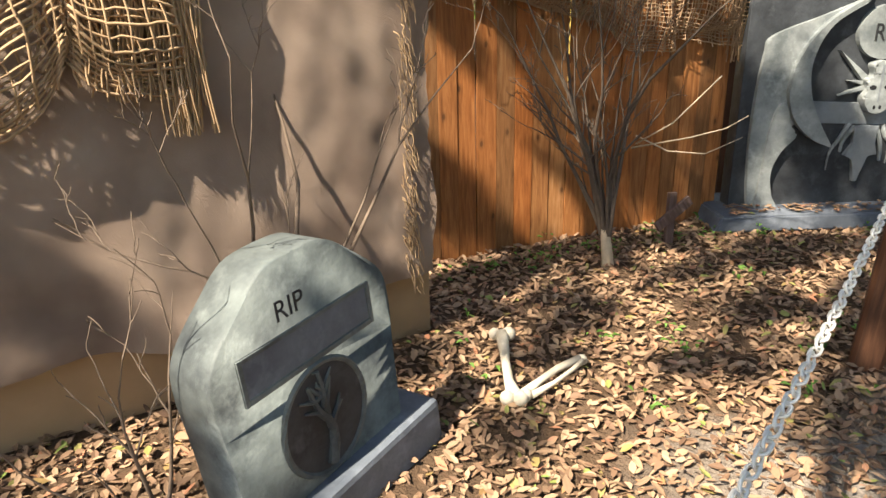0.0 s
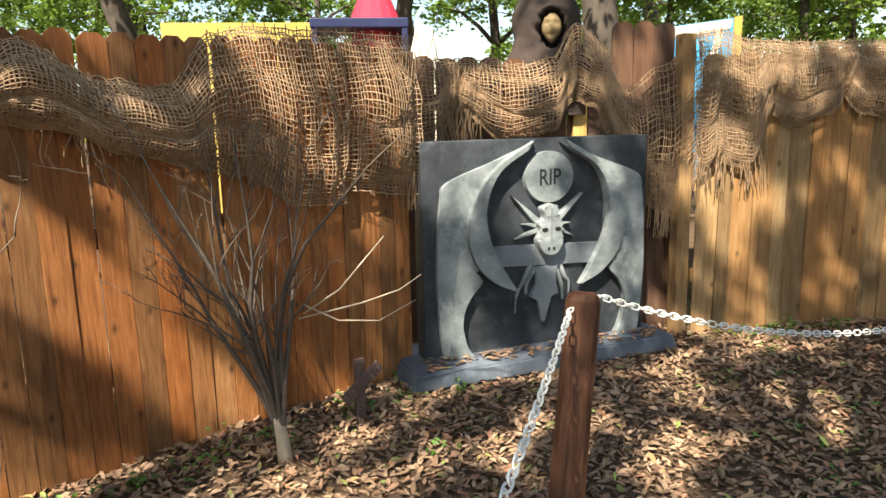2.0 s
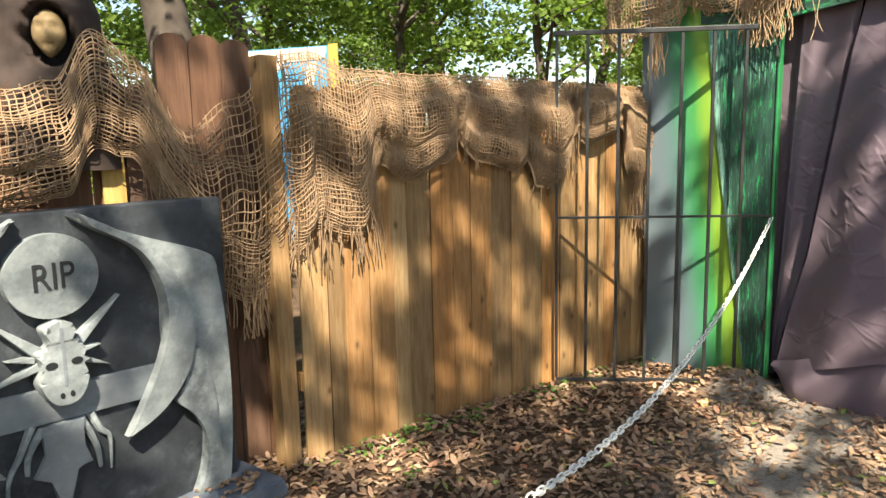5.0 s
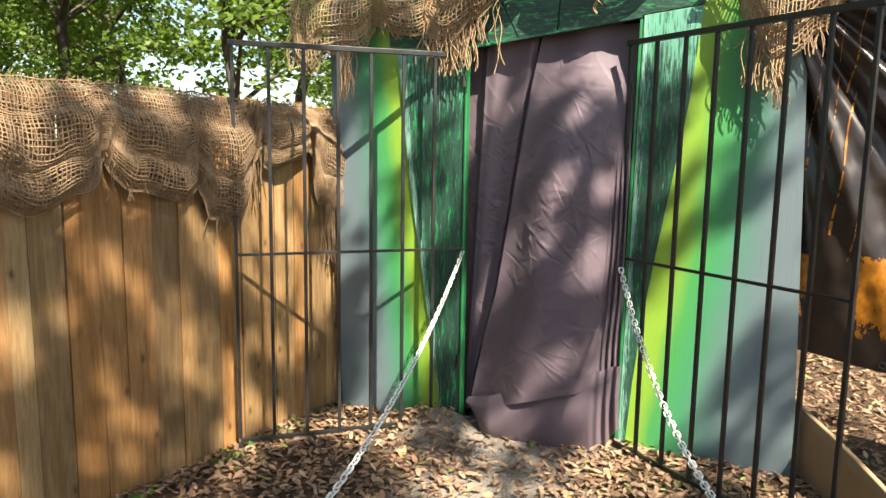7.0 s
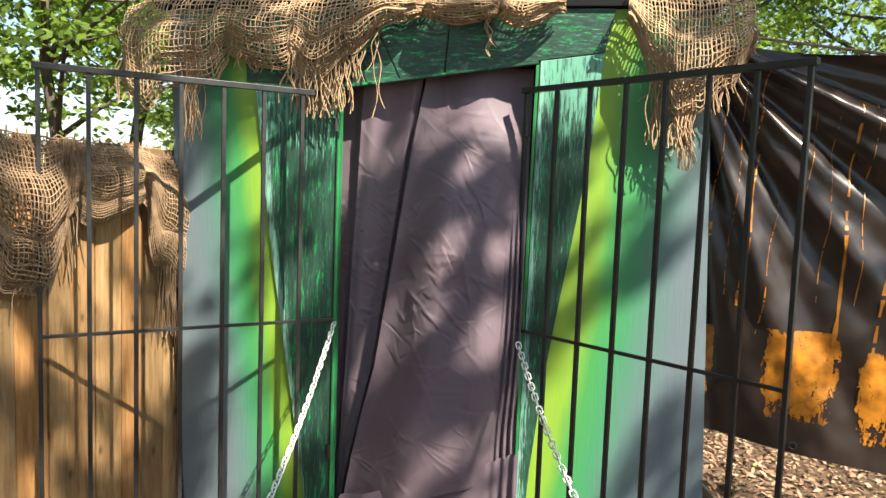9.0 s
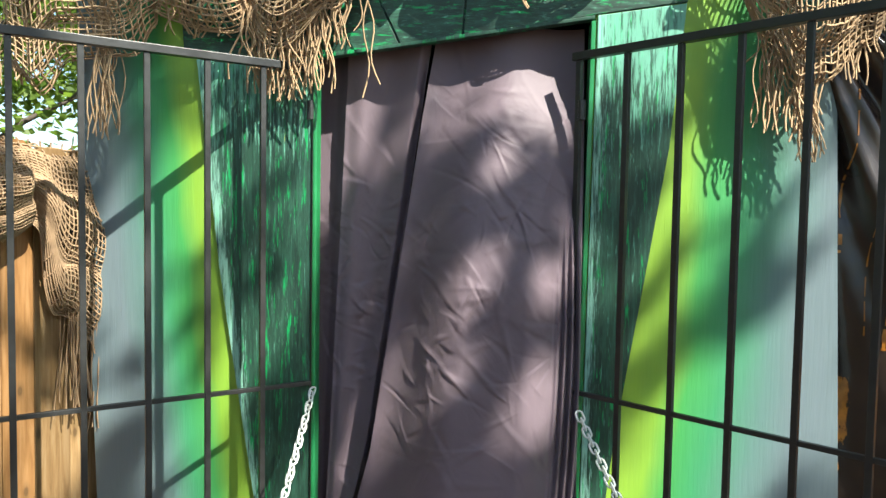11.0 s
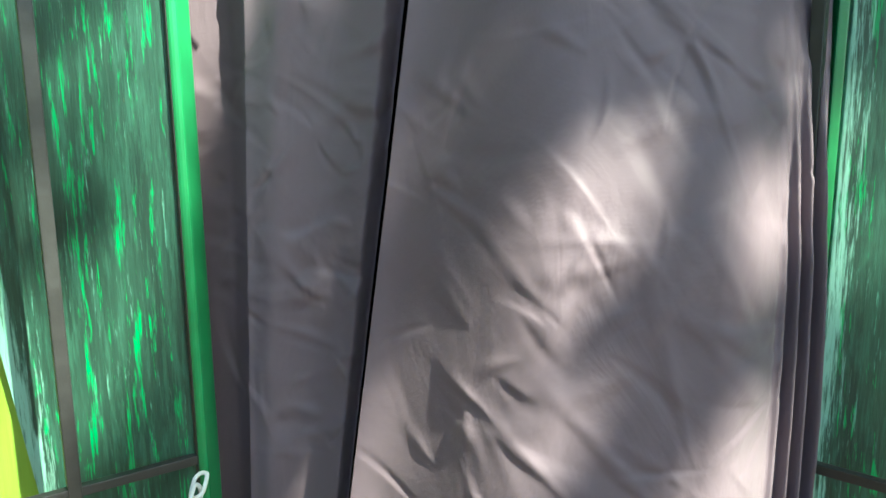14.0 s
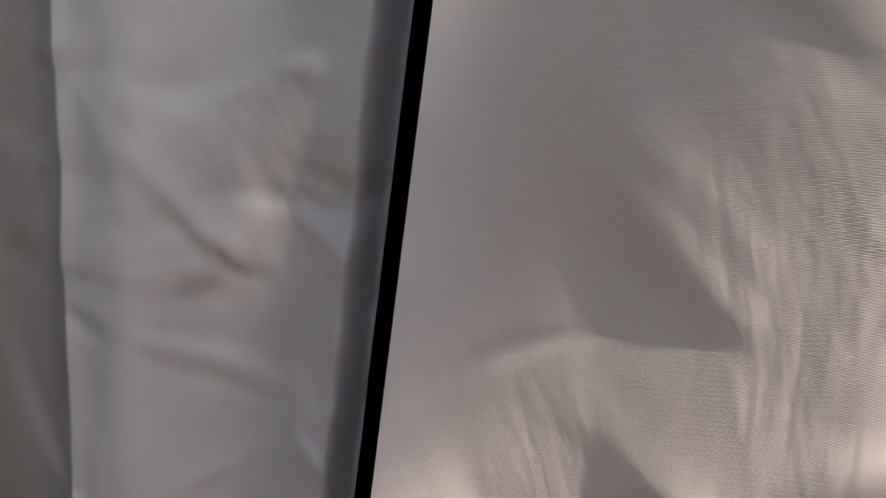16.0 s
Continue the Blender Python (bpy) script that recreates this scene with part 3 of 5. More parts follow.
FRONT_PINCHES = ((0.16, 1.42, 9, 0.22), (0.31, 1.50, 7, 0.20), (0.17, 1.74, 8, 0.26), (0.33, 1.86, 6, 0.25), (-0.02, 1.22, 6, 0.16), (0.38, 1.30, 7, 0.2), (0.10, 2.0, 5, 0.3),
                 (0.22, 1.05, 6, 0.3), (-0.08, 0.95, 5, 0.2), (0.33, 0.8, 6, 0.25), (0.0, 0.6, 6, 0.25), (0.25, 0.5, 5, 0.2), (-0.05, 1.55, 5, 0.18), (-0.2, 0.4, 5, 0.2), (0.43, 1.62, 5, 0.18), (0.05, 1.36, 6, 0.14))
BACK_PINCHES = ((-0.19, 1.46, 8, 0.09), (-0.23, 1.37, 6, 0.12), (-0.21, 1.24, 7, 0.10), (-0.33, 1.30, 4, 0.14), (-0.30, 1.6, 5, 0.2), (-0.2, 1.75, 5, 0.2), (-0.17, 1.30, 6, 0.10), (-0.28, 1.05, 5, 0.2),
                (-0.4, 1.35, 4, 0.08), (-0.4, 1.55, 4, 0.08), (-0.3, 0.7, 5, 0.25), (-0.16, 1.54, 5, 0.10))
c1 = part("curtain", crumple(grid_mesh("curtain", right_curtain, 260, 520, M_CURTAIN), 3, FRONT_PINCHES, 0.0046))
c1.matrix_basis = FACADE
tagged(c1, "dark plum-grey fabric curtain pulled across the doorway", "curtain", group="doorway curtains")
c2 = part("flap", grid_mesh("curtain", lower_flap, 110, 50, M_CURTAIN), None, c1, "turned-up hem near the ground")
c3 = part("curtain", crumple(grid_mesh("curtain", left_curtain, 190, 480, M_CURTAIN), 8, BACK_PINCHES, 0.0055))
c3.matrix_basis = FACADE
tagged(c3, "dark plum-grey fabric curtain hanging straight in the doorway", "curtain", group="doorway curtains")

# ---- large winged tombstone ----
TS = line_pose((-0.985, -4.235), (-1.345, -2.795))
ts = thing("tombstone", "large charcoal foam tombstone with grey winged relief", "tombstone", TS)
part("slab", box((0, 0.0, 0.06), (1.484, 0.12, 1.325), 0.006), M_SLAB, ts)
bm = bmesh.new()
add_plate(bm, [(-0.16, 0.0), (1.60, 0.0), (1.57, 0.10), (-0.12, 0.10)], -0.22, 0.30)
bmesh.ops.bevel(bm, geom=bm.edges[:], offset=0.012, segments=2, affect="EDGES")
part("plinth", bm, M_PLINTH, ts)


def curve_pts(ctrl, n=8):
    """A smooth line through control points (Catmull-Rom)."""
    out = []
    for i in range(len(ctrl) - 1):
        p0, p1, p2, p3 = (Vector((*ctrl[max(0, min(len(ctrl) - 1, k))], 0)) for k in (i - 1, i, i + 1, i + 2))
        for j in range(n):
            t = j / n
            q = 0.5 * ((2 * p1) + (p2 - p0) * t + (2 * p0 - 5 * p1 + 4 * p2 - p3) * t * t + (3 * p1 - p0 - 3 * p2 + p3) * t ** 3)
            out.append((q.x, q.y))
    return out + [tuple(ctrl[-1])]


def mirrored(pts, axis=0.765):
    return [(2 * axis - x, z - 0.0) for x, z in reversed(pts)]


outer = curve_pts([(0.68, 1.305), (0.42, 1.205), (0.14, 1.10), (0.10, 1.0), (0.075, 0.73), (0.075, 0.42), (0.10, 0.14), (0.13, 0.065)])
inner = curve_pts([(0.29, 0.065), (0.225, 0.21), (0.205, 0.40), (0.24, 0.56), (0.33, 0.60), (0.36, 0.80), (0.36, 0.97), (0.44, 1.15), (0.60, 1.25)])
cres = curve_pts([(0.66, 1.315), (0.42, 1.17), (0.285, 0.98), (0.25, 0.80), (0.295, 0.64), (0.41, 0.52), (0.555, 0.455)]) + \
    curve_pts([(0.555, 0.455), (0.45, 0.62), (0.375, 0.79), (0.362, 0.97), (0.445, 1.15), (0.63, 1.27)])[1:]
lobe = curve_pts([(0.13, 0.075), (0.155, 0.30), (0.165, 0.50), (0.20, 0.68), (0.255, 0.72), (0.305, 0.57), (0.34, 0.53), (0.26, 0.44), (0.215, 0.32), (0.235, 0.18), (0.29, 0.068), (0.2, 0.066)])
for flip in (False, True):
    f = mirrored if flip else (lambda p: p)
    part("wing", plate(f(outer + inner), -0.034, 0.002, 0.012), M_WING, ts)
    part("wing_blade", plate(f(cres), -0.075, -0.03, 0.016), M_WING, ts)
    part("wing_lobe", plate(f(lobe), -0.055, -0.03, 0.010), M_WING, ts)
disc = [(0.775 + 0.158 * math.cos(a), 1.105 + 0.148 * math.sin(a)) for a in [2 * math.pi * k / 40 for k in range(40)]]
part("moon_disc", plate(disc, -0.040, 0.002, 0.010), M_WING, ts)
part("cross_bar", plate([(0.38, 0.725), (0.38, 0.60), (1.165, 0.565), (1.165, 0.69)], -0.022, 0.002, 0.005), M_RELIEF, ts)
head = curve_pts([(0.765, 0.955), (0.715, 0.93), (0.73, 0.87), (0.685, 0.85), (0.70, 0.80), (0.685, 0.74), (0.715, 0.675), (0.765, 0.655), (0.815, 0.675), (0.845, 0.74), (0.83, 0.80), (0.845, 0.85), (0.80, 0.87), (0.815, 0.93), (0.765, 0.955)])[:-1]
part("skull", plate(head, -0.085, -0.012, 0.022), M_WING, ts)
for (x0, z0), (x1, z1), w in (((0.70, 0.85), (0.53, 1.01), 0.04), ((0.83, 0.85), (1.005, 1.0), 0.04), ((0.70, 0.80), (0.56, 0.755), 0.03), ((0.83, 0.80), (0.95, 0.745), 0.03),
                              ((0.69, 0.825), (0.60, 0.84), 0.025), ((0.84, 0.825), (0.92, 0.83), 0.025)):
    d = Vector((x1 - x0, z1 - z0)).normalized() * w / 2
    part("horn", plate([(x0 - d.y, z0 + d.x), (x0 + d.y, z0 - d.x), (x1, z1)], -0.04, -0.002, 0.004), M_WING, ts)
# flat black plates; their colour stands in for the hollows of eyes and nose
for ex in (0.722, 0.808):
    part("eye_socket", plate([(ex + 0.020 * math.cos(a), 0.805 + 0.013 * math.sin(a)) for a in [2 * math.pi * k / 14 for k in range(14)]], -0.0875, -0.08), M_INK_SHADE, ts)
for ex in (0.748, 0.782):
    part("nostril", plate([(ex + 0.008 * math.cos(a), 0.692 + 0.011 * math.sin(a)) for a in [2 * math.pi * k / 10 for k in range(10)]], -0.0875, -0.08), M_INK_SHADE, ts)
# darker strip laid on the snout, its tone stands in for a groove
part("snout_groove", plate([(0.76, 0.72), (0.77, 0.72), (0.772, 0.93), (0.758, 0.93)], -0.0865, -0.08), M_RELIEF, ts)
tail = [(0.69, 0.58), (0.84, 0.58), (0.82, 0.47), (0.855, 0.40), (0.79, 0.40), (0.755, 0.24), (0.735, 0.24), (0.71, 0.38), (0.655, 0.40), (0.70, 0.47)]
part("tail", plate(tail, -0.035, -0.002, 0.008), M_RELIEF, ts)
for pts in ([(0.665, 0.59), (0.62, 0.50), (0.575, 0.42), (0.565, 0.31)], [(0.865, 0.58), (0.90, 0.50), (0.93, 0.46), (0.925, 0.34)], [(0.70, 0.57), (0.645, 0.49), (0.635, 0.42)], [(0.83, 0.57), (0.875, 0.46), (0.885, 0.36)]):
    bm = bmesh.new()
    add_tube(bm, [(x, -0.012, z) for x, z in curve_pts(pts, 5)], [0.017 - 0.013 * i / 15 for i in range(len(curve_pts(pts, 5)))], 6)
    part("claw", bm, M_WING, ts)


def lettering(text, size, depth, mat, parent, m):
    cu = bpy.data.curves.new("lettering", "FONT")
    cu.body, cu.size, cu.extrude, cu.align_x = text, size, depth, "CENTER"
    tmp = bpy.data.objects.new("lettering", cu)
    scene.collection.objects.link(tmp)
    dg = bpy.context.evaluated_depsgraph_get()
    me = bpy.data.meshes.new_from_object(tmp.evaluated_get(dg))
    bpy.data.objects.remove(tmp)
    me.materials.clear()
    me.materials.append(mat)
    ob = part("lettering", me, None, parent)
    ob.matrix_basis = m
    return ob


lettering("RIP", 0.135, 0.002, M_INK_SHADE, ts, pose(0.775, -0.042, 1.06, 90, 0, 0) @ Matrix.Diagonal((0.8, 1, 1, 1)))

# ---- small leaning tombstone ----
st = thing("tombstone", "small leaning grey-green foam tombstone with oval relief", "tombstone", pose(1.865, -5.775, 0, -3, -4, 158) )
half = 0.32


def stone_outline(w, h, sh):
    right = curve_pts([(w * 0.93, 0.0), (w * 0.97, h * 0.45), (w, h * 0.66), (w * 0.93, h * 0.78), (w * 0.62, h * 0.90), (w * 0.33, h * 0.985), (0, h)], 6)
    return right + [(-x, z) for x, z in reversed(right[:-1])]


part("slab", plate(stone_outline(half, 0.80, 0), -0.075, 0.075, 0.03), M_STONE, st, smooth=True)
bm = bmesh.new()
add_box(bm, (-0.38, -0.14, -0.04), (0.42, 0.14, 0.13), None, 0.02)
part("plinth", bm, M_PLINTH, st)
for lo, hi in (((-0.225, -0.082, 0.485), (0.225, -0.073, 0.50)), ((-0.225, -0.082, 0.60), (0.225, -0.073, 0.612)), ((-0.24, -0.082, 0.485), (-0.226, -0.073, 0.612)), ((0.226, -0.082, 0.485), (0.24, -0.073, 0.612))):
    part("panel_edge", box(lo, hi, 0.002), M_STONE, st)
part("panel", box((-0.224, -0.0775, 0.502), (0.224, -0.074, 0.598)), M_PLINTH, st, "darker recessed name panel")
bm = bmesh.new()
ring = [(0.155 * math.cos(a), 0.31 + 0.165 * math.sin(a)) for a in [2 * math.pi * k / 36 for k in range(37)]]
add_tube(bm, [(x, -0.076, z) for x, z in ring], 0.010, 6, False)
part("oval_rim", bm, M_STONE, st)
part("oval", plate([(0.148 * math.cos(a), 0.31 + 0.158 * math.sin(a)) for a in [2 * math.pi * k / 32 for k in range(32)]], -0.0785, -0.074), M_SLAB, st, "darker recessed oval")
trunk_pts = curve_pts([(-0.01, 0.17), (0.012, 0.25), (0.0, 0.31), (-0.03, 0.36), (-0.05, 0.43)], 4)
bm = bmesh.new()
add_tube(bm, [(x, -0.08, z) for x, z in trunk_pts], [0.020 - 0.0009 * i for i in range(len(trunk_pts))], 6)
rg = random.Random(3)
for i in range(11):
    a = rg.uniform(0.2, 2.9)
    p = (0.0, 0.27 + 0.012 * i)
    add_tube(bm, [(p[0] + math.cos(a) * r * 1.0 + rg.uniform(-.01, .01), -0.081, min(0.46, p[1] + math.sin(a) * r + rg.uniform(-.01, .01))) for r in (0, 0.03, 0.06, 0.085)], [0.009, 0.008, 0.006, 0.003], 5)
part("tree_relief", bm, M_STONE, st)
lettering("RIP", 0.078, 0.001, M_SLAB, st, pose(-0.05, -0.0765, 0.645, 90, 0, 0) @ Matrix.Diagonal((0.95, 1, 1, 1)))


# ---- burlap screen ----
BUR = line_pose((2.24, -7.26), (0.88, -5.80))
screen = thing("burlap_screen", "brown burlap sheet over a tan plywood screen", "screen", BUR)


def burlap(u, v):
    x, z = 2.15 * u, 2.05 - v * (1.75 + 0.07 * noise.noise(Vector((u * 5, 1, 8))) + 0.02 * noise.noise(Vector((u * 23, 4, 8))))
    u = 1 - u
    y = -0.05 + 0.045 * noise.noise(Vector((x * 2.2, z * 1.4, 4))) + 0.016 * math.sin(7 * (x + 0.7 * z) + 3 * noise.noise(Vector((x, z, 9)))) * smooth(0.1, 0.5, v) + 0.012 * noise.noise(Vector((x * 9, z * 7, 1))) - 0.03 * smooth(0.88, 1, v) * abs(math.sin(u * 11))
    return (x + 0.035 * smooth(0.05, 0, u) * (noise.noise(Vector((z * 4, 2, 3))) + 0.4 * noise.noise(Vector((z * 17, 2, 3)))), y + 0.05 * smooth(0.05, 0, u) * 0.4, z)


part("burlap", grid_mesh("burlap", burlap, 90, 80, M_BURLAP), None, screen)
part("board", box((0.02, 0.03, 0.0), (2.15, 0.045, 2.0), 0.002), M_TAN, screen, "tan plywood showing under the burlap")
part("edge_post", box((2.045, 0.05, 0.0), (2.135, 0.14, 2.05), 0.004), M_TAN, screen)


# ---- netting ----
def tubes(name, lines, radius, mat, sides=3):
    """Many thin strands in one mesh."""
    vs, fs, n = [], [], 0
    ang = [2 * math.pi * k / sides for k in range(sides)]
    for pts in lines:
        p = np.array(pts, float)
        if len(p) < 2:
            continue
        d = np.gradient(p, axis=0)
        d /= np.linalg.norm(d, axis=1)[:, None] + 1e-9
        a = np.cross(d, (0.31, 0.83, 0.47))
        a /= np.linalg.norm(a, axis=1)[:, None] + 1e-9
        b = np.cross(d, a)
        r = radius * (0.8 + 0.4 * ((n * 0.618) % 1))
        for k in ang:
            vs.append(p + (a * math.cos(k) + b * math.sin(k)) * r)
        m = len(p)
        for k in range(sides):
            k2 = (k + 1) % sides
            for i in range(m - 1):
                fs.append((n + k * m + i, n + k * m + i + 1, n + k2 * m + i + 1, n + k2 * m + i))
        n += m * sides
    return mesh_from(name, np.concatenate(vs), fs, mat, True)


def lerp_curve(pts, x):
    for (x0, y0), (x1, y1) in zip(pts, pts[1:]):
        if x <= x1:
            k = max(0.0, min(1.0, (x - x0) / (x1 - x0)))
            k = k * k * (3 - 2 * k)
            return y0 + (y1 - y0) * k
    return pts[-1][1]


def netting(m, upper, lower, label, mat, nu, nv, seed, tails=(), radius=0.0033, bulge=0.05, stand=0.035, top_wrap=True, folds=2.6):
    """A draped rope net: upper and lower are its edges, in metres along and up its support."""
    rg = random.Random(seed)
    x0, x1 = upper[0][0], upper[-1][0]

    peaks = [b[0] for a, b, c in zip(lower, lower[1:], lower[2:]) if b[1] > a[1] and b[1] > c[1]]

    hangs = sorted([x0] + peaks + [x1])

    def P(u, v):
        xx = x0 + (x1 - x0) * u
        hi, lo = lerp_curve(upper, xx), lerp_curve(lower, xx)
        left = max([h for h in hangs if h <= xx + 1e-6] or [x0])
        right = min([h for h in hangs if h > xx + 1e-6] or [x1])
        mid = math.sin(math.pi * (xx - left) / max(0.05, right - left))   # 0 where it hangs, 1 in the belly of a swag
        ph = noise.noise(Vector((xx * 1.3, 0.0, seed + 7)))
        x = xx + (0.03 * noise.noise(Vector((xx * 5, v * 3, seed))) + 0.012 * math.sin(xx * 19 + seed)) * v
        for q in peaks:
            x += (q - xx) * 0.62 * v * math.exp(-((xx - q) / 0.15) ** 2)
        # rolled folds follow the curve of the swag and heap up towards its lower edge
        roll = 2 * math.pi * (folds * v + 0.6 * ph)
        drape = 0.6 * v + 0.4 * (1 - max(0.0, 1 - v) ** 1.7)
        drape += 0.045 * math.sin(roll) * mid * min(1.0, 4 * v) * (1 - v ** 6)
        z = hi + (lo - hi) * drape + 0.010 * noise.noise(Vector((xx * 14, v * 9, seed + 3)))
        # upright pleats where it is gathered
        pleat = math.sin(xx * 62 + 3 * ph + 2 * v) * max(0.0, 1 - mid) ** 1.5
        y = -stand - bulge * math.sin(math.pi * min(1, v * 1.05)) * (0.3 + 0.7 * mid)
        y -= 0.026 * (0.5 + 0.5 * math.cos(roll)) * (0.25 + 0.75 * mid) * min(1.0, 3 * v) + 0.022 * (pleat + 1) * min(1.0, 3 * v)
        y -= 0.02 * noise.noise(Vector((xx * 6, v * 5, seed + 1)))
        if top_wrap and v < 0.06:
            y += (0.06 - v) * 0.9
        return (x, min(y, -0.012), z)

    lines = []
    for j in range(nv + 1):
        v0, run = j / nv, []
        for i in range(nu * 2 + 1):
            u = i / (nu * 2)
            v = min(1, max(0, v0 + 0.35 / nv * noise.noise(Vector((u * 30, j * 3.7, seed)))))
            if rg.random() < 0.006 and len(run) > 3:
                lines.append(run)
                run = []
            run.append(P(u, v))
        lines.append(run)
    for i in range(nu + 1):
        u0, run = i / nu, []
        end = rg.uniform(0.88, 1.04)
        for j in range(nv + 1):
            v = j / nv * end
            u = u0 + 0.4 / nu * noise.noise(Vector((i * 2.3, v * 8, seed + 5)))
            if rg.random() < 0.01 and len(run) > 3:
                lines.append(run)
                run = []
            run.append(P(u, v))
        lines.append(run)
    # a second, looser layer hangs behind the first
    for i in range(0, nu, 3):
        u0 = (i + 0.5) / nu
        lines.append([(p[0] + 0.012, min(-0.01, p[1] + 0.024), p[2] + 0.02) for p in (P(u0 + 0.6 / nu * noise.noise(Vector((i * 1.7, j * 0.4, seed + 9))), 0.94 * j / nv) for j in range(nv + 1))])
    for j in range(1, nv, 3):
        v0 = (j + 0.5) / nv * 0.94
        lines.append([(p[0], min(-0.01, p[1] + 0.024), p[2] + 0.02 + 0.006 * math.sin(i * 0.7 + j)) for i, p in enumerate(P(i / (nu * 2), v0) for i in range(nu * 2 + 1))])
    root = thing("netting", label, "netting", m)
    tagged(part("mesh", tubes("netting", lines, radius, mat), None, root), kind="stuff")
    fr = []
    for x, ztop, zlow, width, n in tails:
        for k in range(n):
            px = x + rg.gauss(0, width / 2)
            zl = zlow + rg.random() ** 2 * (ztop - zlow) * 0.5
            yy, ph = -stand - rg.uniform(0.005, 0.05), rg.uniform(0, 6)
            drift = rg.gauss(0, 0.03)
            fr.append([(px + 0.010 * math.sin(ph + i * 0.9) + drift * (i / 12) ** 2, yy + 0.008 * math.cos(ph + i * 0.7), ztop + (zl - ztop) * i / 12) for i in range(13)])
    if fr:
        tagged(part("fringe", tubes("fringe", fr, radius * 0.9, mat), None, root), kind="stuff")
    return root


up_a = [(-0.05, 1.93), (0.1, 1.95), (0.3, 1.88), (0.6, 1.865), (1.2, 1.87), (1.8, 1.85), (2.40, 1.84)]
lo_a = [(-0.05, 1.05), (0.1, 1.15), (0.28, 1.1), (0.42, 1.45), (0.62, 1.34), (0.76, 1.42), (0.90, 1.57), (1.06, 1.42), (1.24, 1.36), (1.36, 1.43), (1.46, 1.27), (1.56, 1.24), (1.66, 1.40), (1.72, 1.56), (1.84, 1.50), (1.98, 1.55), (2.10, 1.60), (2.22, 1.3), (2.40, 1.15)]
tail_a = [(0.08, 1.75, 0.95, 0.10, 34), (0.30, 1.6, 0.95, 0.09, 34), (0.2, 1.4, 1.0, 0.1, 20), (1.52, 1.5, 1.2, 0.06, 18), (1.70, 1.85, 1.3, 0.05, 20), (2.28, 1.7, 0.95, 0.08, 40), (2.36, 1.5, 0.86, 0.05, 28), (1.0, 1.6, 1.38, 0.1, 14)]
netting(line_pose(*FENCE_A), up_a, lo_a, "tan jute netting draped in swags over the pale fence", M_ROPE, 170, 38, 11, tail_a)
up_b = [(-0.05, 1.80), (0.45, 1.79), (0.85, 1.76), (1.0, 1.80), (1.15, 2.0), (1.3, 1.90), (1.48, 1.60), (1.7, 1.74), (1.99, 1.93)]
lo_b = [(-0.05, 1.05), (0.2, 1.3), (0.4, 1.50), (0.72, 1.30), (0.98, 1.36), (1.12, 1.54), (1.28, 1.50), (1.42, 1.2), (1.58, 0.9), (1.75, 0.82), (1.9, 0.92), (1.99, 1.1)]
tail_b = [(1.55, 1.3, 0.72, 0.10, 30), (1.75, 1.2, 0.65, 0.12, 40), (1.9, 1.2, 0.8, 0.08, 24), (0.42, 1.75, 1.25, 0.16, 60), (0.05, 1.6, 0.95, 0.08, 24), (1.33, 1.7, 1.25, 0.05, 14)]
netting(line_pose((-1.555, -4.35), (-1.52, -2.36)), up_b, lo_b, "tan knotted netting hung over the brown fence", M_ROPE, 80, 30, 23, tail_b, bulge=0.07)
up_c = [(0.3, 1.78), (0.5, 1.72), (0.66, 1.63), (0.86, 1.78), (1.15, 1.64), (1.4, 1.61), (1.63, 1.84), (1.8, 1.88), (2.72, 1.88)]
lo_c = [(0.3, 1.62), (0.56, 1.51), (0.94, 1.45), (1.2, 1.34), (1.48, 1.27), (1.7, 1.22), (2.0, 1.05), (2.2, 1.03), (2.3, 1.10), (2.72, 1.04)]
tail_c = [(2.68, 1.8, 0.95, 0.06, 40), (1.75, 1.4, 1.15, 0.15, 30), (1.1, 1.6, 1.3, 0.2, 30)]
netting(line_pose(*FENCE_C), up_c, lo_c, "dark brown jute netting bunched along the cedar fence", M_ROPE_DARK, 130, 34, 31, tail_c, bulge=0.09)
up_w = [(-1.46, 2.5), (-1.30, 2.55), (-0.9, 2.545), (0.0, 2.545), (0.55, 2.545)]
lo_w = [(-1.46, 2.12), (-1.34, 2.02), (-1.22, 2.13), (-1.08, 2.14), (-0.92, 2.28), (-0.74, 2.21), (-0.62, 2.27), (-0.5, 2.16), (-0.36, 2.28), (-0.2, 2.42), (-0.05, 2.45), (0.12, 2.42), (0.28, 2.45), (0.42, 2.40), (0.55, 2.47)]
tail_w = [(-1.11, 2.4, 1.87, 0.035, 26), (-0.60, 2.4, 2.02, 0.05, 30), (-0.50, 2.4, 2.0, 0.05, 34), (-0.41, 2.42, 2.02, 0.05, 30), (-0.33, 2.45, 2.15, 0.03, 12), (-1.4, 2.4, 2.05, 0.07, 26), (-0.25, 2.45, 2.0, 0.01, 3), (0.24, 2.45, 2.2, 0.01, 3), (-0.85, 2.4, 2.2, 0.15, 30)]
netting(FACADE @ pose(0, -0.02, 0), up_w, lo_w, "tan rope netting draped along the top of the facade", M_ROPE_PALE, 100, 22, 41, tail_w, bulge=0.07)
up_r = [(0.82, 2.545), (1.0, 2.55), (1.32, 2.53)]
lo_r = [(0.82, 2.42), (0.93, 2.16), (1.03, 2.02), (1.12, 2.05), (1.22, 2.16), (1.32, 2.3)]
netting(FACADE @ pose(0, -0.02, 0), up_r, lo_r, "bunched tan rope netting at the facade corner", M_ROPE_PALE, 34, 24, 53, [(1.0, 2.3, 1.9, 0.06, 36), (1.07, 2.2, 1.82, 0.04, 44), (1.2, 2.4, 2.05, 0.05, 24)], bulge=0.09)
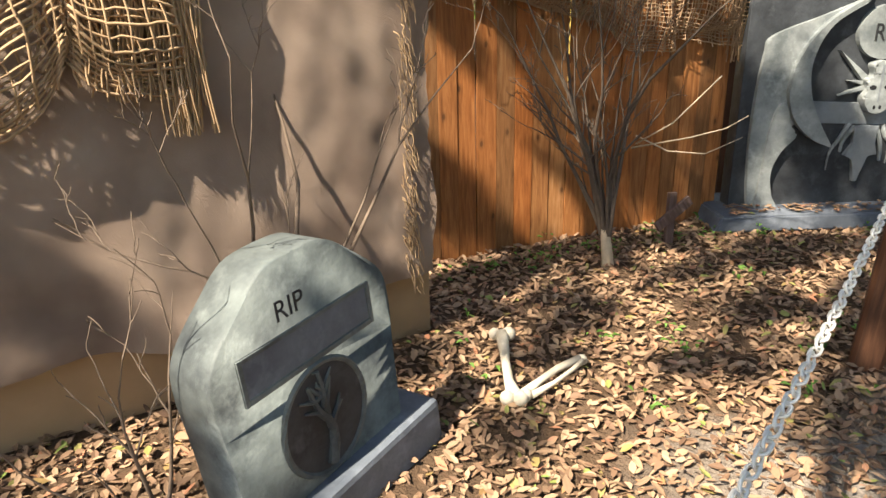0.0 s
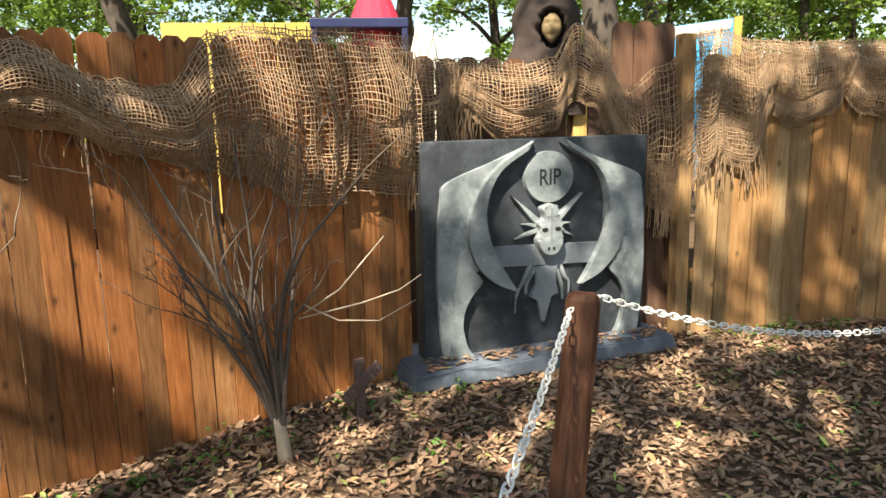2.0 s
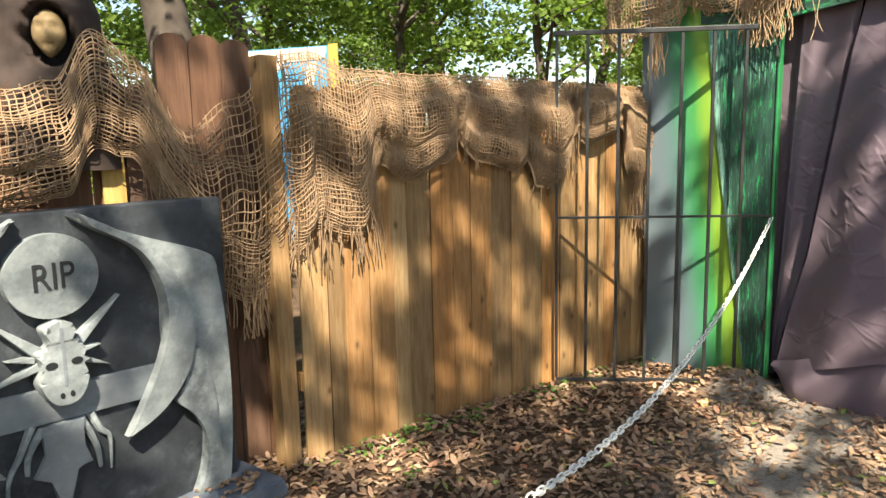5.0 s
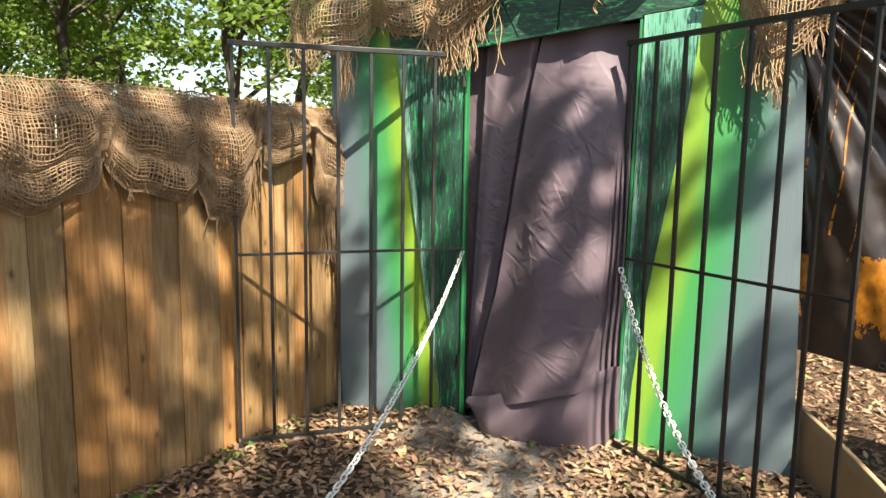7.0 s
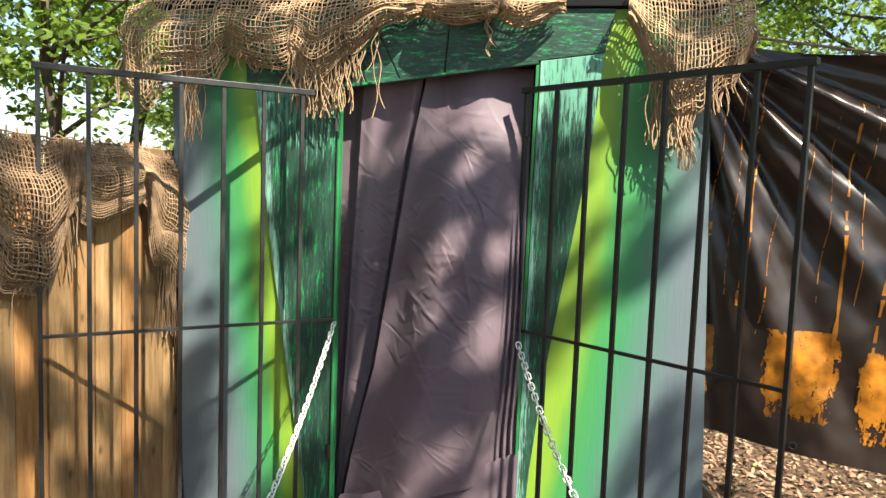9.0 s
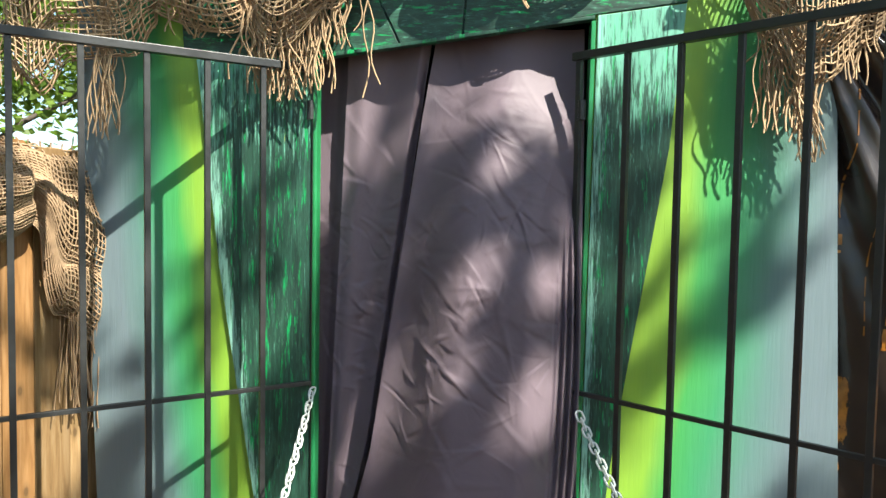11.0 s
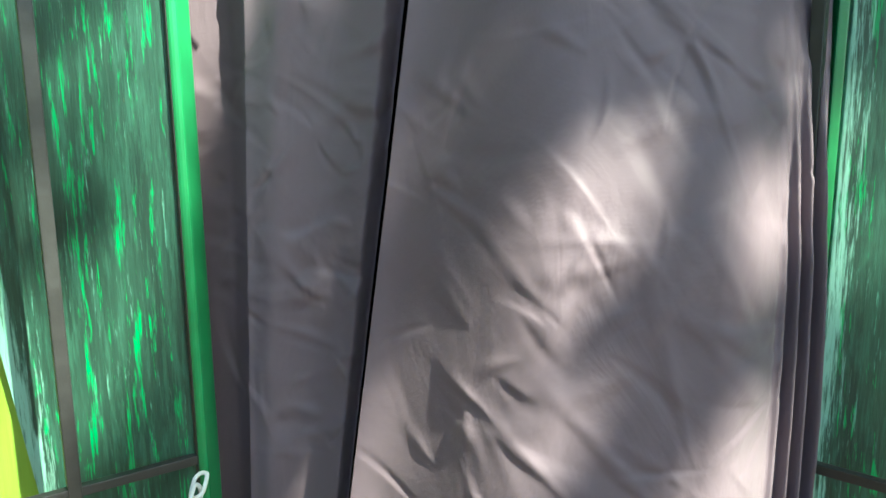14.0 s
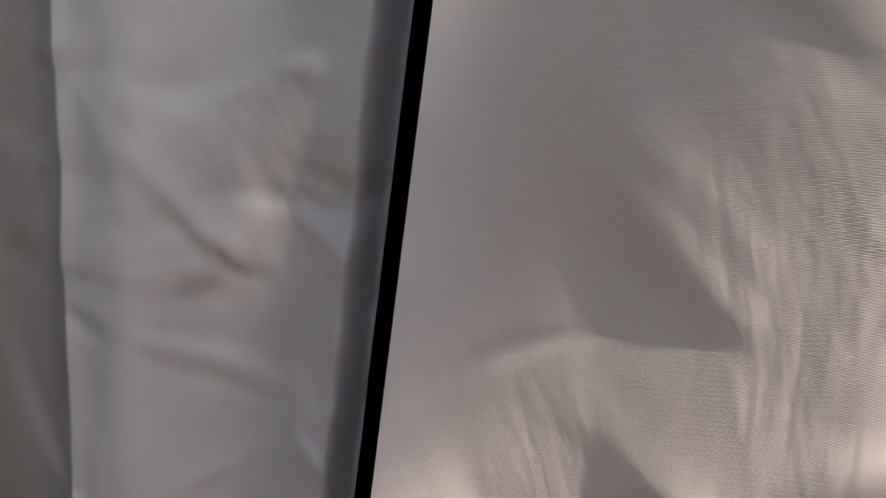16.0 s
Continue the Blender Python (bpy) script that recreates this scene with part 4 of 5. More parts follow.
up_d = [(0.1, 1.95), (0.9, 1.9), (1.28, 1.95)]
lo_d = [(0.1, 1.2), (0.7, 1.02), (0.95, 1.22), (1.1, 1.12), (1.28, 1.1)]
netting(BUR @ pose(0, -0.05, 0), up_d, lo_d, "pale shredded netting hanging before the burlap screen", M_ROPE_PALE, 30, 30, 61, [(1.25, 1.95, 0.98, 0.05, 110), (1.1, 1.6, 1.1, 0.12, 60), (1.0, 1.5, 1.15, 0.1, 40)], bulge=0.06, radius=0.0045, top_wrap=False)

rg = random.Random(71)
fray = []
for k in range(230):
    z = rg.uniform(0.25, 2.0)
    ln, x = rg.uniform(0.02, 0.09), 2.045 + rg.uniform(-0.05, 0.01)
    fray.append([(x + ln * 0.35 * t + 0.006 * math.sin(k + 5 * t), -0.045 - 0.02 * rg.random(), z - ln * t * (0.4 + 0.9 * t)) for t in (0, 0.33, 0.66, 1.0)])
tagged(part("frayed_edge", tubes("frayed_edge", fray, 0.0022, M_ROPE_PALE), None, screen, "pale frayed burlap threads"), kind="stuff")

# ---- posts and chains ----
def rope_post(x, y, m, label):
    root = thing("post", label, "post", m, "posts of the chain barrier")
    bm = bmesh.new()
    rows = ((-0.05, 0.058), (0.3, 0.0585), (0.6, 0.057), (0.872, 0.057), (0.893, 0.050), (0.902, 0.036))
    rings = [[bm.verts.new((r * sx * (1 if k else 0.72), r * sy * (0.72 if k else 1), z)) for sx, sy, k in ((1, -1, 1), (1, 1, 1), (1, 1, 0), (-1, 1, 0), (-1, 1, 1), (-1, -1, 1), (-1, -1, 0), (1, -1, 0))] for z, r in rows]
    for r0, r1 in zip(rings, rings[1:]):
        for i in range(8):
            bm.faces.new((r0[i], r0[(i + 1) % 8], r1[(i + 1) % 8], r1[i]))
    bm.faces.new(rings[-1])
    bm.faces.new(rings[0][::-1])
    part("timber", bm, M_POST, root)
    bm = bmesh.new()
    add_tube(bm, [(0.0, -0.045, 0.83), (0.0, -0.072, 0.83), (0.0, -0.078, 0.845)], 0.004, 6)
    part("hook", bm, M_IRON, root)
    return root


lean = (Vector((0.605, -3.87, 0.88)) - Vector((0.755, -3.985, 0.0))).to_track_quat("Z", "Y").to_matrix().to_4x4()
rope_post(0, 0, Matrix.Translation((0.755, -3.985, 0)) @ lean @ pose(0, 0, 0, 0, 0, 20), "dark brown leaning timber post holding white chains")
rope_post(0, 0, pose(1.62, -2.16, 0, 2, 0, 12), "dark brown timber post of the chain barrier")
rope_post(0, 0, pose(3.85, -5.42, 0, 0, 2, 30), "dark brown timber post of the chain barrier")

LINK = None


def chain_link():
    bm = bmesh.new()
    pts = []
    for k in range(20):
        a = 2 * math.pi * k / 20
        pts.append((0.019 * (1 if math.cos(a) > 0 else -1) * (abs(math.cos(a)) > 1e-6) * 0.6 + 0.0135 * math.cos(a), 0.0125 * math.sin(a), 0))
    ring = []
    n = len(pts)
    for i, p in enumerate(pts):
        d = Vector(pts[(i + 1) % n]) - Vector(pts[i - 1])
        d.normalize()
        side = d.cross(Vector((0, 0, 1)))
        ring.append([bm.verts.new(Vector(p) + (side * math.cos(2 * math.pi * k / 6) + Vector((0, 0, 1)) * math.sin(2 * math.pi * k / 6)) * 0.0038) for k in range(6)])
    for i in range(n):
        for k in range(6):
            bm.faces.new((ring[i][k], ring[i][(k + 1) % 6], ring[(i + 1) % n][(k + 1) % 6], ring[(i + 1) % n][k]))
    me = bpy.data.meshes.new("link")
    bmesh.ops.recalc_face_normals(bm, faces=bm.faces)
    bm.to_mesh(me)
    bm.free()
    me.materials.append(M_CHAIN)
    me.shade_smooth()
    return me


LINK = chain_link()


def chain(a, b, sag, label):
    a, b = Vector(a), Vector(b)
    line = [a + (b - a) * (i / 200) - Vector((0, 0, sag * 4 * (i / 200) * (1 - i / 200))) for i in range(201)]
    root = thing("chain", label, "chain", Matrix.Translation(a), "white barrier chains")
    pitch, run, k = 0.031, 0.0, 0
    for p, q in zip(line, line[1:]):
        run += (q - p).length
        if run >= pitch:
            run -= pitch
            d = (q - p).normalized()
            rot = d.to_track_quat("X", "Z").to_matrix().to_4x4() @ pose(0, 0, 0, 90 * (k % 2) + 20) @ Matrix.Scale(0.84, 4)
            part("link", LINK, None, root).matrix_basis = Matrix.Translation(q - a) @ rot
            k += 1
    return root


chain((-0.418, 0.0, 1.085), (0.60, -3.82, 0.865), 0.44, "white plastic chain sagging from gate to post")
chain((0.66, -3.93, 0.85), (3.80, -5.40, 0.83), 0.10, "white plastic chain hanging between two posts")
chain((0.43, 0.05, 1.07), (1.62, -2.24, 0.83), 0.36, "white plastic chain sagging from gate to post")

# ---- bones, cross ----
bone = thing("bone_prop", "weathered grey plastic leg bones on the leaves", "bones", pose(1.30, -5.28, ground_z(1.3, -5.28) + 0.035))
bm = bmesh.new()
add_tube(bm, [(-0.42, -0.10, 0.02), (-0.38, -0.09, 0.015), (-0.22, -0.06, 0.01), (-0.08, -0.03, 0.01), (0, 0, 0)], [0.03, 0.024, 0.017, 0.019, 0.030], 10)
for p, r in (((-0.435, -0.075, 0.02), 0.030), ((-0.425, -0.13, 0.02), 0.026), ((0.005, 0.02, 0.0), 0.030), ((0.01, -0.025, 0.0), 0.028)):
    bmesh.ops.create_icosphere(bm, subdivisions=2, radius=r, matrix=Matrix.Translation(p))
part("femur", bm, M_BONE, bone, smooth=True)
bm = bmesh.new()
for o, r in ((-0.014, 0.014), (0.016, 0.009)):
    add_tube(bm, [(-0.02, 0.04 + o, 0.0), (-0.10, 0.10 + o * 1.8, 0.01), (-0.20, 0.16 + o * 1.8, 0.012), (-0.29, 0.22 + o * 0.6, 0.008)], [r * 1.5, r, r, r * 1.4], 8)
bmesh.ops.create_icosphere(bm, subdivisions=2, radius=0.022, matrix=Matrix.Translation((-0.295, 0.222, 0.006)))
bmesh.ops.create_icosphere(bm, subdivisions=2, radius=0.026, matrix=Matrix.Translation((-0.015, 0.035, 0.004)))
part("shin_bone", bm, M_BONE, bone, smooth=True)

cross = thing("grave_cross", "small weathered wooden grave cross with skewed arm", "cross", pose(-0.47, -4.62, -0.02, -4, 3, 120))
part("upright", box((-0.025, -0.012, 0), (0.025, 0.012, 0.33), 0.003), M_CROSS, cross)
ob = part("arm", box((-0.125, -0.012, -0.028), (0.125, 0.010, 0.028), 0.003), M_CROSS, cross)
ob.matrix_basis = pose(0, -0.024, 0.215, 0, -36, 0)


# ---- saplings and dead branches ----
M_TWIG_DARK = plain("dark_twig_bark", (0.095, 0.072, 0.056), 0.45, 30, 0.9, 0, 0.4)


def branchy(base, aim, length, r0, rg, lines, depth, spread):
    n, p, d = 7, Vector(base), Vector(aim).normalized()
    pts = [p.copy()]
    for i in range(n):
        d = (d + Vector((rg.gauss(0, spread), rg.gauss(0, spread), rg.gauss(0, spread * 0.6)))).normalized()
        p = p + d * length / n
        pts.append(p.copy())
    lines.append((pts, [max(0.0012, r0 * (1 - 0.85 * i / n)) for i in range(n + 1)]))
    if depth:
        for k in range(rg.randint(2, 4)):
            i = rg.randint(2, n)
            side = Vector((rg.gauss(0, 1), rg.gauss(0, 1), rg.uniform(-0.1, 0.9))).normalized()
            branchy(pts[i], (d * 0.8 + side * 0.6), length * rg.uniform(0.2, 0.42), r0 * 0.45 * (1 - i / (n + 3)) + 0.001, rg, lines, depth - 1, spread * 1.15)


def shrub(name, label, base, stems, mat, seed, depth=2, start=(0, 0, -0.02)):
    rg = random.Random(seed)
    root = thing(name, label, "sapling", Matrix.Translation(base))
    for aim, length, r in stems:
        lines = []
        branchy((start[0] + rg.gauss(0, 0.014), start[1] + rg.gauss(0, 0.014), start[2]), aim, length, r, rg, lines, depth, 0.12)
        bm = bmesh.new()
        for pts, rad in lines:
            add_tube(bm, pts, rad, 5, False)
        part("stem", bm, mat, root, smooth=True)
    return root


sap = shrub("sapling", "bare multi-stemmed sapling with pale cut stump", (-0.06, -4.95, 0.02),
            [((-0.05 + 0.09 * math.sin(k * 2.4), -0.12 + 0.10 * math.cos(k * 1.7), 1.0), 1.45 - 0.05 * k, 0.017 - 0.0006 * k) for k in range(15)], M_TWIG_DARK, 77, 3, (-0.045, -0.03, 0.16))
bm = bmesh.new()
add_tube(bm, [(0.0, 0.0, -0.03), (-0.015, -0.01, 0.08), (-0.04, -0.025, 0.18), (-0.055, -0.035, 0.29)], [0.036, 0.029, 0.024, 0.008], 9)
part("trunk", bm, M_DEADWOOD, sap, "pale stripped lower trunk", True)
bm = bmesh.new()
for pts in ([(-0.13, 0.10, 0.66), (-0.06, 0.25, 0.60), (-0.02, 0.42, 0.60), (-0.03, 0.58, 0.68)], [(-0.12, 0.10, 0.62), (-0.04, 0.26, 0.74), (0.02, 0.45, 0.97)], [(-0.12, 0.08, 0.60), (-0.10, 0.35, 0.66), (-0.14, 0.52, 0.70), (-0.16, 0.62, 0.76)]):
    add_tube(bm, pts, [0.0045, 0.004, 0.003, 0.0016][:len(pts)], 5)
part("twig", bm, M_DEADWOOD, sap, "long pale curved twigs", True)

shrub("dead_sapling", "leafless grey sapling before the burlap screen", (1.55, -6.05, 0.0),
      [((-0.22, 0.02, 1.0), 1.5, 0.014), ((0.12, -0.05, 1.0), 1.3, 0.012), ((-0.45, 0.35, 0.8), 1.2, 0.011), ((-0.5, 0.3, 1.0), 1.5, 0.012), ((0.3, 0.1, 0.9), 1.1, 0.010)], M_TWIG, 18, 3)
shrub("dead_branches", "dry leafless twigs beside the small tombstone", (2.15, -6.12, 0.0),
      [((0.1, 0.3, 0.9), 0.7, 0.009), ((0.4, -0.1, 0.6), 0.6, 0.008), ((-0.3, 0.1, 0.8), 0.75, 0.008), ((0.5, 0.3, 0.25), 0.5, 0.007)], M_TWIG, 29, 2)

# ---- printed banner beside the facade ----
M_BANNER = plain("glossy_brown_vinyl", (0.026, 0.018, 0.015), 0.6, 3.0, 0.27, 0, 0.12, 0.55)
M_BANNER_OR = plain("printed_orange", (0.40, 0.15, 0.015), 0.8, 22, 0.3, 0, 0.1, 0.5)


def banner_at(x, z, off=0.0):
    """A point of the banner's sheet at x metres along its top and z metres up; folds fan out from its upper corner."""
    ang, r = math.atan2(2.46 - z, x + 0.10), math.hypot(x + 0.10, 2.46 - z)
    fan = smooth(0.05, 0.5, r) * smooth(2.3, 0.9, r)
    y = 0.30 - 0.12 * x + 0.030 * fan * math.sin(19 * ang + 0.9 * math.sin(3 * r)) + 0.012 * fan * math.sin(43 * ang + 2 * r)
    y += 0.03 * math.sin(5.0 * x + 2.2 * z) * smooth(1.9, 1.2, z) + 0.012 * noise.noise(Vector((x * 5, z * 4, 2))) + 0.005 * noise.noise(Vector((x * 15, z * 12, 6)))
    return (1.13 + x, y - off, z)


def banner_sheet(u, v):
    x = 2.0 * u
    top, low = 2.39 - 0.20 * u ** 0.8 - 0.03 * math.sin(6 * u), 0.70 - 0.16 * u
    return banner_at(x, top + (low - top) * v)


banner = part("banner", grid_mesh("banner", banner_sheet, 190, 130, M_BANNER))
tagged(banner, "glossy dark vinyl banner printed with orange tree trunks", "banner")
rg = random.Random(9)


def printed(x0, z0, x1, z1, w, name="printed_trunk"):
    vs, fs = [], []
    n = 60
    for i in range(n + 1):
        k = i / n
        z = z0 + (z1 - z0) * k
        x = x0 + (x1 - x0) * k + 0.006 * math.sin(9 * k + x0 * 20)
        ww = 0.62 * w * (1.1 - 0.6 * k) * (0.45 + 0.75 * abs(noise.noise(Vector((x0 * 31, k * 9, 0.5)))) * 2)
        vs += [banner_at(x - ww / 2, z, 0.003), banner_at(x + ww / 2, z, 0.003)]
    fs = [(2 * i, 2 * i + 1, 2 * i + 3, 2 * i + 2) for i in range(n) if noise.noise(Vector((x0 * 53, i * 0.55, 3.5))) > -0.22]
    part(name, mesh_from(name, vs, fs, M_BANNER_OR), None, banner)


for a in ((0.145, 1.3, 0.19, 2.2, 0.007), (0.40, 1.4, 0.46, 2.15, 0.006), (0.50, 1.3, 0.53, 2.05, 0.006), (0.90, 1.1, 0.99, 2.05, 0.010), (1.12, 1.0, 1.16, 2.0, 0.012), (0.07, 1.55, 0.11, 2.05, 0.012), (0.20, 1.25, 0.25, 1.9, 0.022), (0.22, 1.9, 0.27, 2.28, 0.012), (0.28, 1.15, 0.33, 1.7, 0.008), (0.56, 0.95, 0.60, 2.1, 0.026), (0.63, 1.3, 0.66, 2.1, 0.008), (0.68, 0.95, 0.82, 2.0, 0.03), (0.75, 1.2, 0.86, 2.0, 0.012), (1.0, 0.9, 1.02, 2.0, 0.03), (1.3, 0.9, 1.28, 2.0, 0.02), (0.06, 0.95, 0.07, 1.2, 0.02), (0.10, 0.85, 0.10, 1.15, 0.02)):
    printed(*a)


def printed_patch(x0, x1, z0, z1, seed):
    nu, nv = 130, 130
    vs, fs = [], []
    for j in range(nv + 1):
        for i in range(nu + 1):
            vs.append(banner_at(x0 + (x1 - x0) * i / nu, z0 + (z1 - z0) * j / nv, 0.0022))
    for j in range(nv):
        for i in range(nu):
            if 0.45 * noise.noise(Vector((i * 0.05, j * 0.05, seed))) + 0.35 * noise.noise(Vector((i * 0.22, j * 0.10, seed))) + 0.25 * noise.noise(Vector((i * 0.6, j * 0.5, seed))) > -0.42 + 1.1 * max(0.0, abs(i / nu - 0.5) - 0.36) * 4 + 1.5 * max(0.0, 0.4 - j / nv) + 3.0 * max(0.0, j / nv - 0.88):
                a = j * (nu + 1) + i
                fs.append((a, a + 1, a + nu + 2, a + nu + 1))
    part("printed_glow", mesh_from("printed_glow", vs, fs, M_BANNER_OR), None, banner)


printed_patch(0.30, 0.60, 0.80, 1.18, 1.3)
printed_patch(0.66, 0.95, 0.74, 1.12, 4.3)
printed_patch(0.02, 0.13, 0.92, 1.16, 7.7)
printed_patch(1.05, 1.35, 0.72, 1.1, 9.9)
for x in (0.45, 1.3):
    bm = bmesh.new()
    p = Vector(banner_at(x, 0.70 - 0.16 * x / 1.9 + 0.035, 0.004))
    add_tube(bm, [p + Vector((0.014 * math.cos(a), 0, 0.014 * math.sin(a))) for a in [2 * math.pi * k / 12 for k in range(13)]], 0.004, 5, False)
    part("grommet", bm, M_IRON, banner, "metal grommet")
bm = bmesh.new()
add_tube(bm, [(1.14, 0.33, 2.42), (1.9, 0.20, 2.27), (3.2, 0.05, 2.17)], 0.006, 6)
rp = part("rope", bm, M_ROPE)
tagged(rp, "thin rope along the top of the banner", "rope")
bp = thing("fence_post", "dark timber post holding the banner rope", "post", pose(3.2, 0.1, 0))
part("timber", box((-0.05, -0.05, 0), (0.05, 0.05, 2.25), 0.006), M_POST, bp)

# low curved edging board
def edging(u, v):
    x = 1.20 + 0.55 * u
    y = 0.55 - 1.00 * u + 0.06 * math.sin(math.pi * u)
    return (x, y - 0.02 * v, (0.40 - 0.14 * u) * (1 - v))


ed = part("edging_board", grid_mesh("edging_board", edging, 30, 6, M_TAN))
sol = ed.modifiers.new("solid", "SOLIDIFY")
sol.thickness = 0.025
tagged(ed, "low curved tan plywood edging before the banner", "edging")

# ---- beyond the fence ----
M_RED = plain("red_tent_cloth", (0.45, 0.03, 0.06), 0.25, 6, 0.8)
M_BLUE = plain("sky_blue_paint", (0.05, 0.26, 0.45), 0.2, 6, 0.6)
M_WHITE = plain("cream_paint", (0.60, 0.53, 0.43), 0.2, 6, 0.7)
M_YELLOW = plain("yellow_board", (0.42, 0.30, 0.07), 0.25, 5, 0.7)
M_NAVY = plain("navy_plastic", (0.02, 0.025, 0.07), 0.2, 8, 0.4)
M_HOOD = plain("brown_black_cloth", (0.045, 0.032, 0.027), 0.4, 12, 0.95, 0, 0.6)
M_MASK = plain("yellowed_mask", (0.17, 0.12, 0.06), 0.5, 30, 0.7, 0, 0.5)

bd = thing("painted_board", "blue painted board with cream drips and yellow frame", "board", line_pose((-2.6, -2.14), (-2.62, -1.50)))
part("panel", plate([(0, 0.9), (0.64, 0.9), (0.64, 2.17), (0, 2.09)], -0.012, 0.012), M_BLUE, bd)
part("drip", plate(curve_pts([(0.01, 2.085), (0.01, 2.0), (0.12, 2.02), (0.2, 1.96), (0.26, 2.03), (0.36, 2.05), (0.5, 2.07), (0.56, 2.09), (0.57, 2.155)], 5), -0.018, -0.013), M_WHITE, bd)
part("frame_edge", plate([(0.585, 0.9), (0.65, 0.9), (0.65, 2.18), (0.585, 2.17)], -0.03, -0.013), M_YELLOW, bd)
part("leg", box((0.1, -0.02, 0.0), (0.15, 0.02, 0.9)), M_POST, bd)
part("leg", box((0.5, -0.02, 0.0), (0.55, 0.02, 0.9)), M_POST, bd)
part("streak", plate([(0.36, 1.75), (0.43, 1.75), (0.5, 2.06), (0.44, 2.05)], -0.018, -0.0135), M_WHITE, bd)

tent = thing("tent", "small red cloth tent with a pointed roof", "tent", pose(-3.0, -4.345, 0))
bm = bmesh.new()
bmesh.ops.create_cone(bm, cap_ends=False, segments=14, radius1=0.20, radius2=0.055, depth=0.34, matrix=pose(0, 0, 2.36))
part("roof", bm, M_RED, tent)
bm = bmesh.new()
bmesh.ops.create_cone(bm, cap_ends=False, segments=10, radius1=0.195, radius2=0.195, depth=2.18, matrix=pose(0, 0, 1.09))
part("side", bm, M_RED, tent)
tb = thing("display_table", "navy folding display table behind the fence", "table", pose(-2.9, -4.48, 0))
part("tabletop", box((-0.3, -0.36, 2.10), (0.3, 0.36, 2.17), 0.01), M_NAVY, tb)
for x in (-0.27, 0.27):
    for y in (-0.33, 0.33):
        part("leg", box((x - 0.02, y - 0.02, 0), (x + 0.02, y + 0.02, 2.1)), M_NAVY, tb)
yb = thing("sign_board", "plain yellow plywood board behind the fence", "board", line_pose((-2.95, -5.95), (-2.95, -4.84)))
part("panel", box((0, -0.01, 0.6), (1.11, 0.01, 2.175), 0.003), M_YELLOW, yb)
part("leg", box((0.05, 0.011, 0), (0.1, 0.05, 2.0)), M_POST, yb)
part("leg", box((0.97, 0.011, 0), (1.02, 0.05, 2.0)), M_POST, yb)
rk = thing("boulder_prop", "cream and grey foam boulder behind the fence", "rock", pose(-2.4, -4.02, 0))
bm = bmesh.new()
bmesh.ops.create_icosphere(bm, subdivisions=4, radius=1.0)
for v in bm.verts:
    k = 1 + 0.22 * noise.noise(v.co * 1.6) + 0.08 * noise.noise(v.co * 4)
    v.co = Vector((v.co.x * 0.3 * k, v.co.y * 0.2 * k, 1.03 + v.co.z * 1.04 * k))
part("rock", bm, M_WHITE, rk, smooth=True)

# hooded figure prop on the fence: one plain shape, with a hollow hood round a plain mask
def hooded_prop():
    prof = ((1.45, 0.25), (1.62, 0.26), (1.76, 0.245), (1.86, 0.20), (1.93, 0.185), (2.0, 0.195), (2.08, 0.19), (2.15, 0.165), (2.20, 0.12), (2.235, 0.05), (2.24, 0.004))
    bm, n, rows = bmesh.new(), 56, 60
    rings, dark = [], set()
    for j in range(rows + 1):
        z = 1.45 + (2.24 - 1.45) * j / rows
        r = lerp_line(prof, z)
        ring = []
        for k in range(n):
            a = 2 * math.pi * k / n
            fold = 1 + 0.05 * math.sin(k * 0.9 + z * 5) * smooth(2.1, 1.8, z) + 0.04 * noise.noise(Vector((math.cos(a) * 3, math.sin(a) * 3, z * 5)))
            x, y = r * 0.85 * math.cos(a) * fold, r * 1.12 * math.sin(a) * fold
            e = math.hypot((y - 0.035) / 0.088, (z - 1.975) / 0.125)
            if math.cos(a) > 0 and e < 1.25:
                x += 0.010 * smooth(1.25, 1.02, e) - 0.15 * smooth(1.02, 0.86, e)
            v = bm.verts.new((x, y, z))
            # inside of the hood is coloured black, its shade put into the material
            if math.cos(a) > 0 and e < 0.95:
                dark.add(v)
            ring.append(v)
        rings.append(ring)
    for a, b in zip(rings, rings[1:]):
        for k in range(n):
            f = bm.faces.new((a[k], a[(k + 1) % n], b[(k + 1) % n], b[k]))
            f.material_index = 1 if all(v in dark for v in f.verts) else 0
    face = bmesh.ops.create_uvsphere(bm, u_segments=28, v_segments=22, radius=1.0)["verts"]
    for v in face:
        y, z = v.co.y, v.co.z
        k = 1 - 0.35 * smooth(-0.2, -1.0, z)
        dent = sum(0.30 * math.exp(-(((y - q) / 0.24) ** 2 + ((z - 0.22) / 0.17) ** 2)) for q in (-0.42, 0.42)) + 0.22 * math.exp(-((y / 0.5) ** 2 + ((z + 0.52) / 0.13) ** 2))
        ridge = 0.22 * math.exp(-((y / 0.16) ** 2 + ((z + 0.05) / 0.25) ** 2)) + 0.1 * math.exp(-((z - 0.5) / 0.14) ** 2)
        v.co = Vector((0.10 + 0.05 * (v.co.x - dent + ridge), 0.035 + 0.062 * y * k, 1.985 + 0.092 * z))
    for f in {f for v in face for f in v.link_faces}:
        f.material_index = 2
    return bm


hood = part("hooded_figure", hooded_prop(), M_HOOD, smooth=True)
hood.data.materials.append(M_INK_SHADE)
hood.data.materials.append(M_MASK)
hood.matrix_basis = pose(-1.72, -3.33, 0, 0, 0, -18)
tagged(hood, "dark brown hooded ghoul prop with yellowed mask behind the fence", "figure")
st_y = thing("fence_batten", "yellow pine batten nailed on the brown fence", "batten", pose(-1.575, -3.15, 0))
